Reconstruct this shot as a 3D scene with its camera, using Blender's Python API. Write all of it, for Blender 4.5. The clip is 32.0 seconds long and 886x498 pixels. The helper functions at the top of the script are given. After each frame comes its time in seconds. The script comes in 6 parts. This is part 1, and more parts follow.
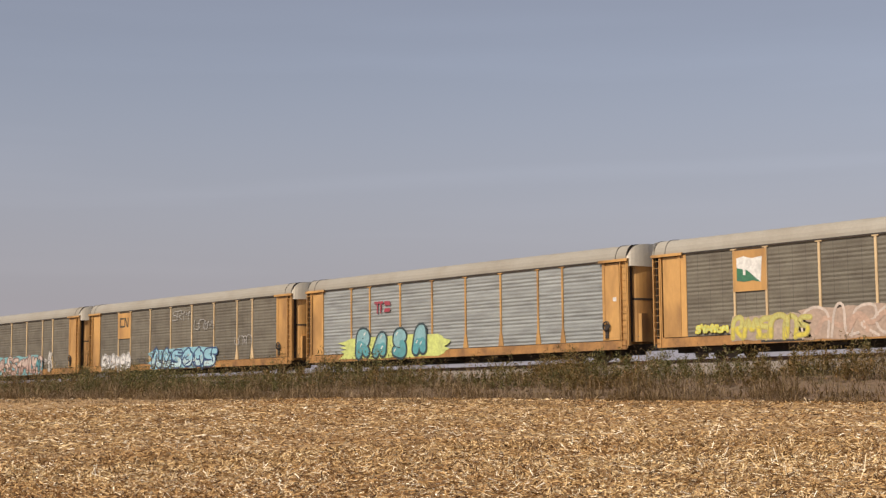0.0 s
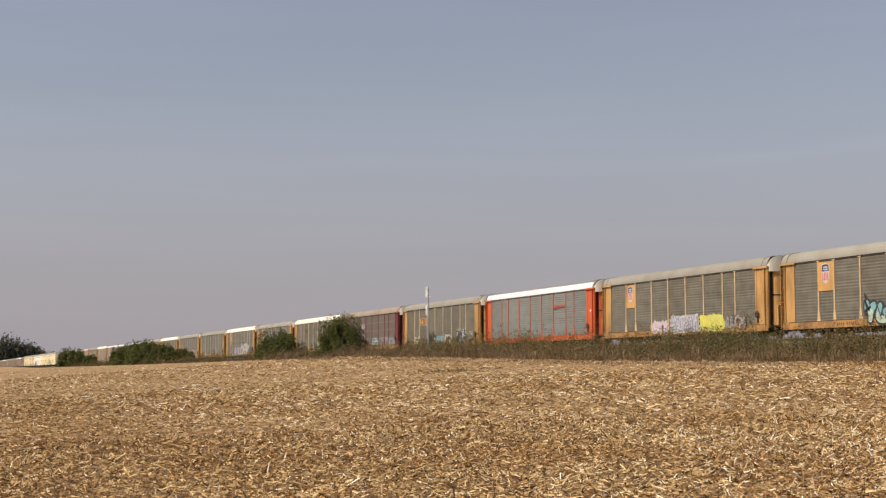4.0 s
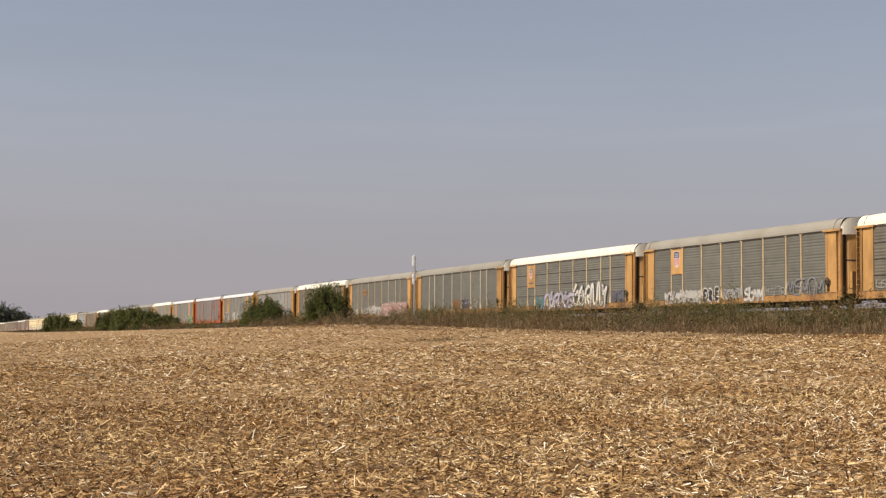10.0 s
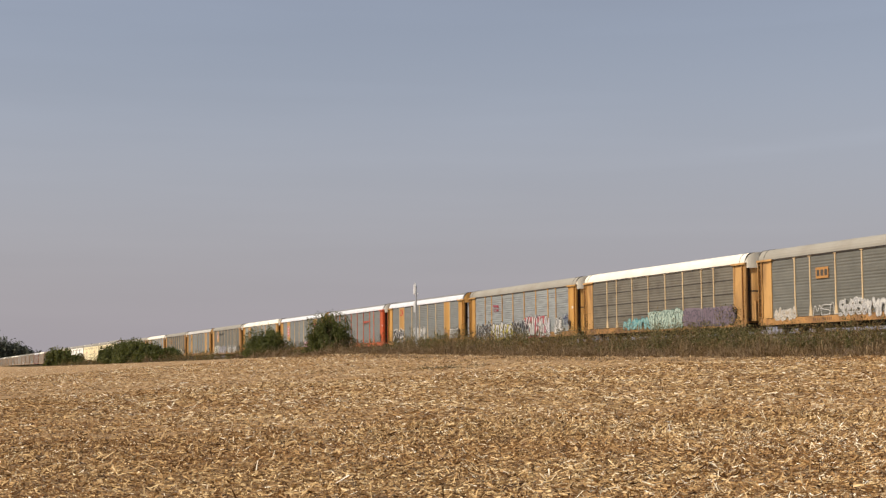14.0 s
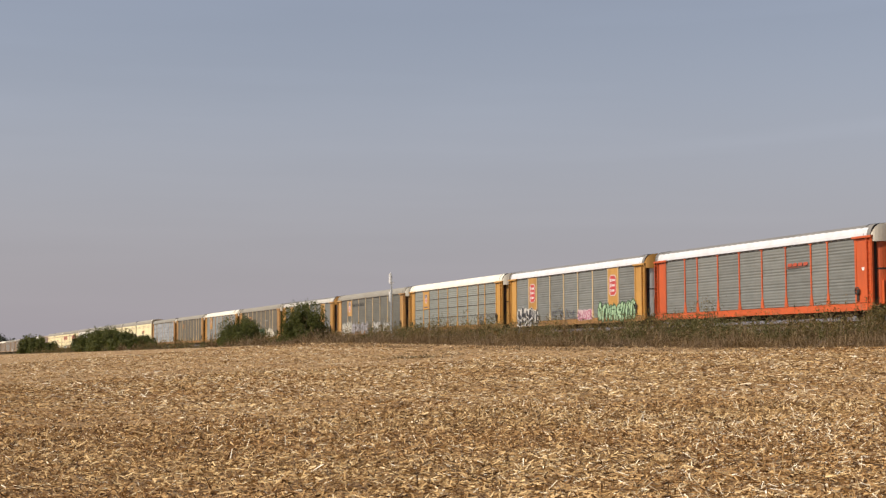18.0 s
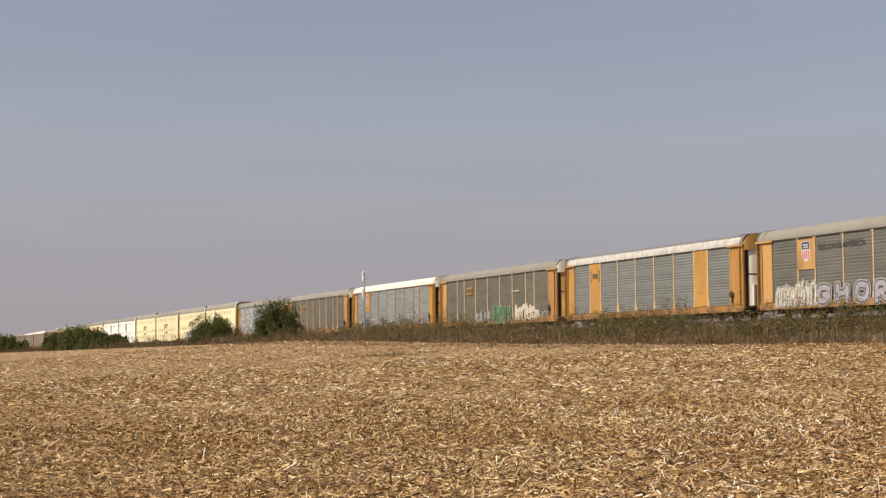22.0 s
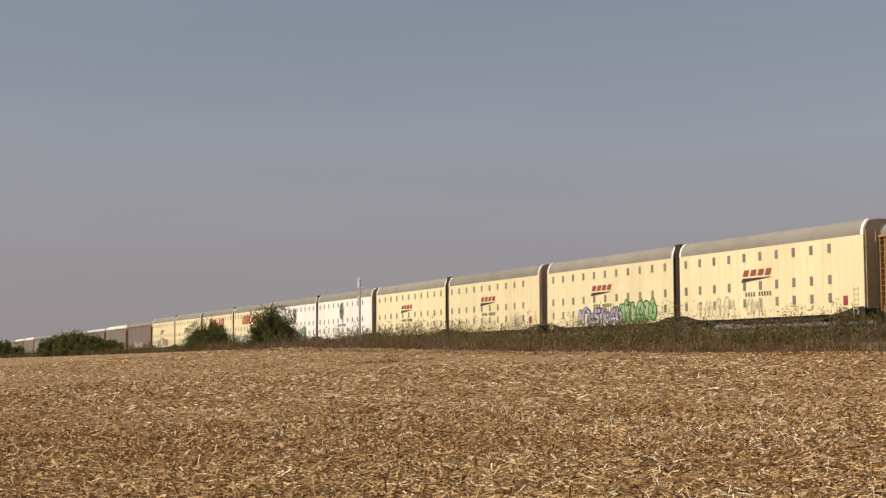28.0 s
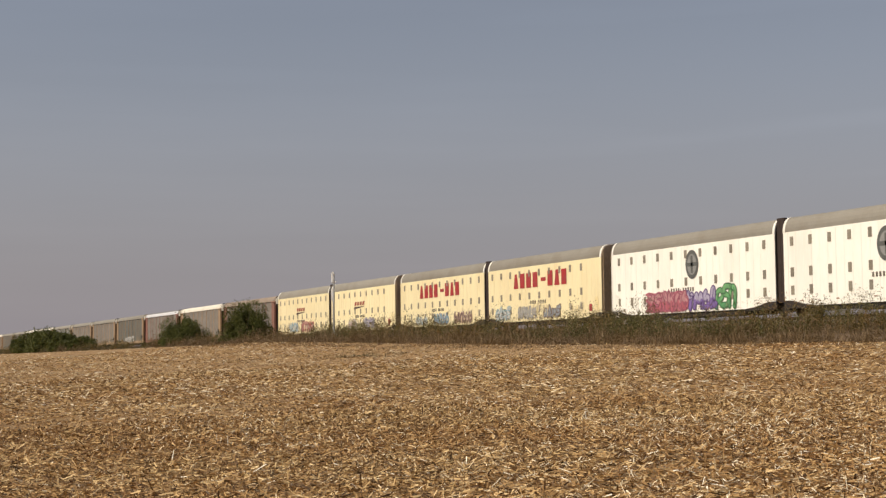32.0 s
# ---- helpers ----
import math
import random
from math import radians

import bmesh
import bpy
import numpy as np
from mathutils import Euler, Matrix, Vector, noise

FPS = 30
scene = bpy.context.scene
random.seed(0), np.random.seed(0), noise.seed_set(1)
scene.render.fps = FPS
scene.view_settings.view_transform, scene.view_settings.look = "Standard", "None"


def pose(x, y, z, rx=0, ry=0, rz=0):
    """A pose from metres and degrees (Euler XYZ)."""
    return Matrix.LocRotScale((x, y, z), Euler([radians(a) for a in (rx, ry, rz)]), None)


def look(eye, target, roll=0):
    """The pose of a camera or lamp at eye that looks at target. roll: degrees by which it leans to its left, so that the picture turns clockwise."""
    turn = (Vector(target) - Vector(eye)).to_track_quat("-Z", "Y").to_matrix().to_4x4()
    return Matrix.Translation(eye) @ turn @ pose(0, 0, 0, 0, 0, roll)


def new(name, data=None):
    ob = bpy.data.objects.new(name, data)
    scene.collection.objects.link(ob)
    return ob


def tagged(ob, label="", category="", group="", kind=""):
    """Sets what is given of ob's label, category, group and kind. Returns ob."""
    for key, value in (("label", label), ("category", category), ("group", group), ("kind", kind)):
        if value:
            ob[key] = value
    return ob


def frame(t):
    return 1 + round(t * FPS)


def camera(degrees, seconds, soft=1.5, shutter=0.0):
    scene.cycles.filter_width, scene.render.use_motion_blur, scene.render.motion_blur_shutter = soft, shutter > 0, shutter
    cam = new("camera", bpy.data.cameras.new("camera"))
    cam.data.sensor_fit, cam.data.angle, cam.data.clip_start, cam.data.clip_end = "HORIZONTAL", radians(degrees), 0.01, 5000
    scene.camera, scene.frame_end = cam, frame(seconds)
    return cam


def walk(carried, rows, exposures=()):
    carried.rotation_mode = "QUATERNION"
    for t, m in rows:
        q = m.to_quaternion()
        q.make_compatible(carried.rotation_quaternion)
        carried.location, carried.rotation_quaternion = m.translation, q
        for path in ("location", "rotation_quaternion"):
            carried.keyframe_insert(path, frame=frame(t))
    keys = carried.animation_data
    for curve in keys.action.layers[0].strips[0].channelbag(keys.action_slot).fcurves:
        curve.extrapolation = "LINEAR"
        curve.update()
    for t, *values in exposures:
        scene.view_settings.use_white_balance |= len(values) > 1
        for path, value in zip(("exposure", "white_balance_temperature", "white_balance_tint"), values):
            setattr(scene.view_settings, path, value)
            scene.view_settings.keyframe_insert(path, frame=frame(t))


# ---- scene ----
EYE = (0.0, 0.0, 1.6)


def aim(heading, tilt, roll):
    """Camera pose: heading from +Y towards -X, tilt upwards, roll clockwise in the picture (degrees)."""
    a, e = radians(heading), radians(tilt)
    way = Vector((-math.sin(a) * math.cos(e), math.cos(a) * math.cos(e), math.sin(e)))
    return look(EYE, Vector(EYE) + way * 100, roll)


cam = camera(32.97, 32.0, soft=1.36)
PATH = [
    (0.0, 48.94, 5.93, -0.43),
    (0.5, 56.34, 5.71, 0.32),
    (1.0, 64.38, 5.85, 0.52),
    (1.5, 69.58, 5.73, 0.95),
    (2.0, 71.38, 5.06, 0.28),
    (2.5, 71.66, 4.84, -0.05),
    (3.0, 70.88, 5.52, 1.39),
    (3.5, 70.89, 5.22, 0.25),
    (5.5, 70.92, 3.91, -0.32),
    (6.0, 70.26, 3.89, -0.91),
    (6.5, 70.03, 4.33, -0.31),
    (7.0, 69.79, 4.41, -0.17),
    (7.5, 69.84, 4.06, 0.12),
    (8.0, 69.83, 3.74, 0.24),
    (8.5, 69.77, 3.65, 0.38),
    (9.0, 69.64, 3.63, 0.37),
    (9.5, 69.92, 3.52, 0.35),
    (10.0, 70.42, 3.42, 0.43),
    (10.5, 70.52, 3.37, 0.05),
    (11.0, 70.37, 3.52, 0.04),
    (11.5, 70.26, 3.63, 0.18),
    (12.0, 70.19, 3.63, 0.37),
    (12.5, 70.16, 3.72, 0.14),
    (13.0, 70.34, 4.24, -0.28),
    (13.5, 70.53, 4.47, -0.39),
    (15.5, 69.80, 4.54, -0.42),
    (16.0, 69.70, 4.47, 0.10),
    (16.5, 69.65, 4.34, -0.17),
    (17.0, 69.68, 4.21, 0.14),
    (17.5, 69.68, 4.20, -0.15),
    (18.0, 69.52, 4.08, -0.21),
    (18.5, 69.43, 3.88, -0.88),
    (19.0, 69.61, 3.93, -0.11),
    (19.5, 69.57, 4.25, -0.60),
    (20.0, 69.82, 4.55, -0.33),
    (20.5, 69.91, 4.74, -1.37),
    (21.0, 69.09, 4.49, -0.97),
    (21.5, 68.45, 4.30, -0.99),
    (22.0, 68.48, 3.98, -0.42),
    (22.5, 68.48, 3.73, -0.27),
    (23.0, 68.67, 3.69, -0.13),
    (23.5, 69.16, 3.71, -0.03),
    (24.0, 68.95, 3.62, -0.37),
    (24.5, 68.80, 3.61, -0.05),
    (25.0, 68.71, 3.60, -0.05),
    (25.5, 68.56, 4.08, -0.05),
    (27.5, 68.38, 4.26, -0.29),
    (28.0, 68.32, 4.25, -0.22),
    (28.5, 68.32, 4.13, 0.15),
    (29.0, 67.93, 4.09, -0.22),
    (29.5, 67.74, 3.96, -0.35),
    (30.0, 67.50, 3.95, -0.74),
    (30.5, 67.42, 3.86, -0.41),
    (31.0, 67.39, 3.84, -0.62),
    (31.5, 67.29, 3.80, -0.94),
    (32.0, 67.31, 4.01, -0.62),
]
walk(cam, [(t, aim(a, e, r)) for t, a, e, r in PATH],
     exposures=[(0.0, 0.21, 6600, 17), (1.0, 0.26, 6550, 18), (2.0, 0.25, 6500, 15), (6.0, 0.28, 6500, 14), (25.0, 0.23, 6500, 15), (28.0, -0.05, 6650, 14), (32.0, -0.07, 6650, 14)])
# ---- light ----
SUN_HIGH, SUN_FROM = 47.0, 181.0      # degrees above the horizon; heading clockwise from +Y
world = bpy.data.worlds.new("world")
scene.world = world
world.use_nodes = True
wn, wl = world.node_tree.nodes, world.node_tree.links
sky = wn.new("ShaderNodeTexSky")
sky.sky_type = "NISHITA"
sky.sun_disc = False
sky.sun_elevation = radians(SUN_HIGH)
sky.sun_rotation = radians(SUN_FROM)
sky.air_density, sky.dust_density, sky.ozone_density = 1.0, 1.2, 2.0
tone = wn.new("ShaderNodeHueSaturation")
tone.inputs["Saturation"].default_value, tone.inputs["Value"].default_value = 0.58, 0.88
wl.new(sky.outputs[0], tone.inputs["Color"])
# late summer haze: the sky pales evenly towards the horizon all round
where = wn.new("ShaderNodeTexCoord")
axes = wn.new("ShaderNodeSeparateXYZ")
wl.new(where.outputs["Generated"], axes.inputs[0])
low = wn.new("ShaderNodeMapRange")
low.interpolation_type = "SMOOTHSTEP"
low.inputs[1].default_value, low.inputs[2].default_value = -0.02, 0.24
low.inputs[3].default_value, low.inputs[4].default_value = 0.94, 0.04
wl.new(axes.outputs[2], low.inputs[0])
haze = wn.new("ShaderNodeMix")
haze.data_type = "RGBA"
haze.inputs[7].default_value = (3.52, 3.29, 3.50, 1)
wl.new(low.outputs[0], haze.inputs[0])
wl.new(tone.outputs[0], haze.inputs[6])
# thin streaks of high cloud
drawn = wn.new("ShaderNodeMapping")
drawn.inputs["Rotation"].default_value = (0.0, radians(3), radians(20))
drawn.inputs["Scale"].default_value = (1.2, 1.2, 16.0)
wl.new(where.outputs["Generated"], drawn.inputs["Vector"])
veil = wn.new("ShaderNodeTexNoise")
veil.inputs["Scale"].default_value, veil.inputs["Detail"].default_value = 1.6, 4
wl.new(drawn.outputs[0], veil.inputs["Vector"])
faint = wn.new("ShaderNodeMapRange")
faint.inputs[1].default_value, faint.inputs[2].default_value = 0.45, 0.75
faint.inputs[3].default_value, faint.inputs[4].default_value = 1.0, 1.06
wl.new(veil.outputs[0], faint.inputs[0])
WISP = (0.0826, -0.1291, 0.9882)
# one long thin wisp that climbs to the north
along = wn.new("ShaderNodeVectorMath")
along.operation = "DOT_PRODUCT"
along.inputs[1].default_value = WISP
wl.new(where.outputs["Generated"], along.inputs[0])
frayed = wn.new("ShaderNodeMath")
frayed.operation = "MULTIPLY_ADD"
frayed.inputs[1].default_value = 0.016
wl.new(veil.outputs[0], frayed.inputs[0])
wl.new(along.outputs["Value"], frayed.inputs[2])
off = wn.new("ShaderNodeMath")
off.operation = "SUBTRACT"
off.inputs[1].default_value = 0.008
wl.new(frayed.outputs[0], off.inputs[0])
apart = wn.new("ShaderNodeMath")
apart.operation = "ABSOLUTE"
wl.new(off.outputs[0], apart.inputs[0])
band = wn.new("ShaderNodeMapRange")
band.interpolation_type = "SMOOTHSTEP"
band.inputs[1].default_value, band.inputs[2].default_value = 0.0, 0.008
band.inputs[3].default_value, band.inputs[4].default_value = 0.036, 0.0
wl.new(apart.outputs[0], band.inputs[0])
wisp = wn.new("ShaderNodeMath")
wisp.operation = "MULTIPLY_ADD"
fading = wn.new("ShaderNodeMapRange")
fading.inputs[1].default_value, fading.inputs[2].default_value = -0.95, -0.78
wl.new(axes.outputs[0], fading.inputs[0])
wl.new(band.outputs[0], wisp.inputs[0])
wl.new(fading.outputs[0], wisp.inputs[1])
wl.new(faint.outputs[0], wisp.inputs[2])
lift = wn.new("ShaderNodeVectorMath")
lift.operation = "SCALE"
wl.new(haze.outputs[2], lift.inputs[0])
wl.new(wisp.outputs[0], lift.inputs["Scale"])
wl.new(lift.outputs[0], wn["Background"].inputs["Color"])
wn["Background"].inputs["Strength"].default_value = 0.087

sun = new("sun", bpy.data.lights.new("sun", "SUN"))
sun.data.energy, sun.data.angle, sun.data.color = 4.25, radians(0.6), (1.0, 0.90, 0.74)
away = Vector((math.sin(radians(SUN_FROM)), math.cos(radians(SUN_FROM)), math.tan(radians(SUN_HIGH))))
sun.matrix_world = look(away * 50, (0, 0, 0))


# ---- materials ----
def coat(name, colour, rough=0.6, metal=0.0, spots=(0.06, 0.05, 0.04), wear=0.35, scale=0.5, fine=9.0,
         vary=0.08, bump=0.02, streak=1.0, grain=0.15):
    """A weathered surface: base colour, two sizes of dirt, fine relief; streak below 1 draws the dirt out upright."""
    m = bpy.data.materials.new(name)
    m.use_nodes = True
    n, l = m.node_tree.nodes, m.node_tree.links
    b = n["Principled BSDF"]
    co = n.new("ShaderNodeTexCoord")
    mp = n.new("ShaderNodeMapping")
    mp.inputs["Scale"].default_value = (1, 1, streak)
    info = n.new("ShaderNodeObjectInfo")
    shift = n.new("ShaderNodeVectorMath")
    shift.operation = "SCALE"
    shift.inputs[0].default_value = (37, 11, 23)
    l.new(info.outputs["Random"], shift.inputs["Scale"])
    l.new(shift.outputs[0], mp.inputs["Location"])
    l.new(co.outputs["Object"], mp.inputs["Vector"])
    big = n.new("ShaderNodeTexNoise")
    big.inputs["Scale"].default_value, big.inputs["Detail"].default_value = scale, 5
    small = n.new("ShaderNodeTexNoise")
    small.inputs["Scale"].default_value, small.inputs["Detail"].default_value = fine, 4
    l.new(mp.outputs[0], big.inputs["Vector"])
    l.new(mp.outputs[0], small.inputs["Vector"])
    ramp = n.new("ShaderNodeMapRange")
    ramp.inputs[1].default_value, ramp.inputs[2].default_value = 0.42, 0.72
    ramp.inputs[4].default_value = wear
    l.new(big.outputs[0], ramp.inputs[0])
    mix = n.new("ShaderNodeMix")
    mix.data_type = "RGBA"
    mix.inputs[6].default_value = (*colour, 1)
    mix.inputs[7].default_value = (*spots, 1)
    l.new(ramp.outputs[0], mix.inputs[0])
    val = n.new("ShaderNodeMapRange")
    val.inputs[1].default_value, val.inputs[2].default_value = 0.3, 0.7
    val.inputs[3].default_value, val.inputs[4].default_value = 1 - grain, 1 + grain
    l.new(small.outputs[0], val.inputs[0])
    rnd = n.new("ShaderNodeMapRange")
    rnd.inputs[3].default_value, rnd.inputs[4].default_value = 1 - vary, 1 + vary
    l.new(info.outputs["Random"], rnd.inputs[0])
    mul = n.new("ShaderNodeMath")
    mul.operation = "MULTIPLY"
    l.new(val.outputs[0], mul.inputs[0])
    l.new(rnd.outputs[0], mul.inputs[1])
    hsv = n.new("ShaderNodeHueSaturation")
    l.new(mul.outputs[0], hsv.inputs["Value"])
    l.new(mix.outputs[2], hsv.inputs["Color"])
    l.new(hsv.outputs[0], b.inputs["Base Color"])
    b.inputs["Roughness"].default_value = rough
    b.inputs["Metallic"].default_value = metal
    if bump:
        bp = n.new("ShaderNodeBump")
        bp.inputs["Strength"].default_value, bp.inputs["Distance"].default_value = 0.5, bump
        l.new(small.outputs[0], bp.inputs["Height"])
        l.new(bp.outputs[0], b.inputs["Normal"])
    return m


def island(name, dark, light, rough=0.8, thin=0.0, other=None, patch=0.3):
    """For loose litter and leaves: each piece takes its own colour between dark and light; patches may tend to another colour."""
    m = bpy.data.materials.new(name)
    m.use_nodes = True
    n, l = m.node_tree.nodes, m.node_tree.links
    geo = n.new("ShaderNodeNewGeometry")
    ramp = n.new("ShaderNodeValToRGB")
    ramp.color_ramp.elements[0].color = (*dark[0], 1)
    ramp.color_ramp.elements[1].color = (*light, 1)
    for i, c in enumerate(dark[1:]):
        e = ramp.color_ramp.elements.new((i + 1) / len(dark))
        e.color = (*c, 1)
    l.new(geo.outputs["Random Per Island"], ramp.inputs[0])
    b = n["Principled BSDF"]
    colour = ramp.outputs[0]
    if other:
        spot = n.new("ShaderNodeTexNoise")
        spot.inputs["Scale"].default_value, spot.inputs["Detail"].default_value = patch, 3
        l.new(geo.outputs["Position"], spot.inputs["Vector"])
        much = n.new("ShaderNodeMapRange")
        much.inputs[1].default_value, much.inputs[2].default_value = 0.42, 0.60
        much.inputs[4].default_value = 0.85
        l.new(spot.outputs[0], much.inputs[0])
        mix = n.new("ShaderNodeMix")
        mix.data_type, mix.blend_type = "RGBA", "MULTIPLY"
        mix.inputs[7].default_value = (*other, 1)
        l.new(much.outputs[0], mix.inputs[0])
        l.new(colour, mix.inputs[6])
        colour = mix.outputs[2]
    l.new(colour, b.inputs["Base Color"])
    b.inputs["Roughness"].default_value = rough
    if thin:
        tr = n.new("ShaderNodeBsdfTranslucent")
        l.new(colour, tr.inputs["Color"])
        mx = n.new("ShaderNodeMixShader")
        mx.inputs[0].default_value = thin
        l.new(b.outputs[0], mx.inputs[1])
        l.new(tr.outputs[0], mx.inputs[2])
        l.new(mx.outputs[0], n["Material Output"].inputs["Surface"])
    return m


PAINT = {}


def paint(c, rough=0.6, wear=0.42):
    """Plain sprayed or stencilled paint of one colour."""
    if c not in PAINT:
        wear = 0.15 if max(c) < 0.1 else wear
        PAINT[c] = coat("paint", c, rough, wear=wear, scale=2.0, fine=7, bump=0, vary=0.0, spots=tuple(0.35 * v + 0.075 for v in c))
    return PAINT[c]


YELLOW = coat("yellow_enamel", (0.515, 0.290, 0.095), 0.55, spots=(0.19, 0.098, 0.04), wear=0.8, scale=0.9, streak=0.35, grain=0.06, bump=0.003)
GOLD = coat("golden_enamel", (0.50, 0.265, 0.062), 0.5, spots=(0.18, 0.09, 0.03), wear=0.45, scale=0.7, streak=0.35, grain=0.06, bump=0.003)
YELLOWSILL = coat("grimy_yellow_sill", (0.39, 0.20, 0.062), 0.65, spots=(0.12, 0.062, 0.032), wear=0.85, scale=1.1, streak=0.8, grain=0.12, bump=0.003)
YELLOWPOST = coat("bleached_yellow_post", (0.58, 0.43, 0.24), 0.6, spots=(0.32, 0.21, 0.11), wear=0.5, scale=0.8, streak=0.4, grain=0.06, bump=0)
PALEPOST = coat("bleached_cream_post", (0.60, 0.49, 0.33), 0.6, spots=(0.35, 0.28, 0.2), wear=0.4, scale=0.8, streak=0.4, grain=0.06, bump=0)
BELT = coat("dusty_belt_rail", (0.26, 0.22, 0.18), 0.6, wear=0.4)
# silver sheet made near white: the sun's gleam is in its colour
SILVER = coat("sun_gleam_silver_roof_edge", (0.84, 0.84, 0.83), 0.4, 0.3, spots=(0.55, 0.54, 0.52), wear=0.3, scale=1.2, streak=0.4, grain=0.06, bump=0.004)
DULLSILVER = coat("streaked_zinc_roof_edge", (0.60, 0.58, 0.52), 0.5, 0.2, spots=(0.30, 0.26, 0.20), wear=0.7, scale=1.6, streak=0.3, grain=0.1, bump=0.004)
SEAM = coat("grimy_panel_seam", (0.085, 0.072, 0.057), 0.7, wear=0.4)
# red and yellow enamel of the farthest wagons, with distance haze mixed into the colour
HAZERED = coat("haze_paled_red_enamel", (0.30, 0.14, 0.10), 0.6, spots=(0.18, 0.10, 0.07), wear=0.5, scale=0.7, streak=0.35, grain=0.06, bump=0)
HAZEYELLOW = coat("haze_paled_yellow_enamel", (0.42, 0.29, 0.17), 0.6, spots=(0.20, 0.13, 0.08), wear=0.5, scale=0.7, streak=0.35, grain=0.06, bump=0)
ORANGE = coat("orange_enamel", (0.58, 0.105, 0.026), 0.5, spots=(0.22, 0.06, 0.03), wear=0.45, scale=0.7, streak=0.35, grain=0.05, bump=0.003)
MAROON = coat("maroon_enamel", (0.16, 0.022, 0.03), 0.55, spots=(0.08, 0.03, 0.025), wear=0.5, streak=0.4, grain=0.05, bump=0.003)
BROWNPANEL = coat("dusty_steel_panel", (0.152, 0.137, 0.103), 0.6, 0.1, spots=(0.085, 0.070, 0.051), wear=0.7, scale=0.8, streak=1.6, grain=0.10, bump=0.006)
GREYPANEL = coat("galvanised_panel", (0.158, 0.154, 0.126), 0.5, 0.15, spots=(0.102, 0.099, 0.082), wear=0.6, scale=0.8, streak=1.6, grain=0.10, bump=0.006)
CLEANPANEL = coat("clean_galvanised_panel", (0.205, 0.212, 0.192), 0.5, 0.15, spots=(0.135, 0.138, 0.124), wear=0.5, scale=0.8, streak=2.0, grain=0.08, bump=0.006)
# dusty panel of the farthest wagons, paled in colour to stand for haze
HAZEPANEL = coat("dusty_haze_paled_panel", (0.25, 0.222, 0.185), 0.6, 0.1, spots=(0.15, 0.13, 0.105), wear=0.6, scale=0.8, streak=1.6, grain=0.1, bump=0.004)
PALEPANEL = coat("pale_galvanised_panel", (0.27, 0.285, 0.25), 0.5, 0.15, spots=(0.195, 0.198, 0.172), wear=0.5, scale=0.8, streak=2.5, grain=0.08, bump=0.006)
BLUEPANEL = coat("silver_panel", (0.315, 0.335, 0.32), 0.45, 0.25, spots=(0.175, 0.18, 0.17), wear=0.7, scale=0.6, streak=6.0, grain=0.12, bump=0.006)
DARKPANEL = coat("brown_steel_panel", (0.132, 0.104, 0.084), 0.6, 0.1, spots=(0.085, 0.062, 0.05), wear=0.5, streak=0.5)
CREAM = coat("cream_enamel", (0.92, 0.815, 0.50), 0.5, spots=(0.64, 0.47, 0.24), wear=0.28, scale=0.45, fine=4, streak=0.3, grain=0.035, bump=0.002)
WHITE = coat("white_enamel", (0.95, 0.93, 0.83), 0.5, spots=(0.62, 0.57, 0.48), wear=0.35, scale=0.5, fine=4, streak=0.3, grain=0.035, bump=0.002)
ROOFWHITE = coat("white_roof_sheet", (0.74, 0.70, 0.58), 0.55, spots=(0.5, 0.45, 0.35), wear=0.4, scale=0.6, grain=0.05, bump=0.004)
ROOFGREY = coat("weathered_roof_sheet", (0.28, 0.262, 0.215), 0.65, 0.1, spots=(0.21, 0.185, 0.14), wear=0.6, scale=0.5, grain=0.05, bump=0.004)
ROOFTAN = coat("rusty_roof_sheet", (0.27, 0.215, 0.16), 0.7, spots=(0.17, 0.11, 0.065), wear=0.6, scale=0.5, grain=0.05, bump=0.004)
ROOFDARK = coat("grey_roof_sheet", (0.21, 0.205, 0.19), 0.6, 0.2, spots=(0.13, 0.12, 0.1), wear=0.5, grain=0.05, bump=0.004)
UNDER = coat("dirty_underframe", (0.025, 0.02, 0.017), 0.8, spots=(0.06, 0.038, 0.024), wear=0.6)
STEEL = coat("worn_wheel_steel", (0.12, 0.09, 0.07), 0.5, 0.7, spots=(0.07, 0.04, 0.03), wear=0.5)
RUST = coat("rail_rust", (0.14, 0.075, 0.045), 0.6, 0.5, spots=(0.06, 0.035, 0.025), wear=0.5)
GALV = coat("galvanised_mast", (0.42, 0.43, 0.42), 0.45, 0.6, spots=(0.25, 0.25, 0.24), wear=0.4, scale=2)
VENT = coat("vent_grille", (0.31, 0.275, 0.21), 0.7, 0.2, spots=(0.07, 0.06, 0.05), wear=0.4)
TIE = coat("creosoted_timber", (0.09, 0.07, 0.055), 0.9, spots=(0.04, 0.03, 0.025), wear=0.5, scale=3)
BARK = coat("bark", (0.10, 0.075, 0.055), 0.9, spots=(0.05, 0.04, 0.03), wear=0.5, scale=3)


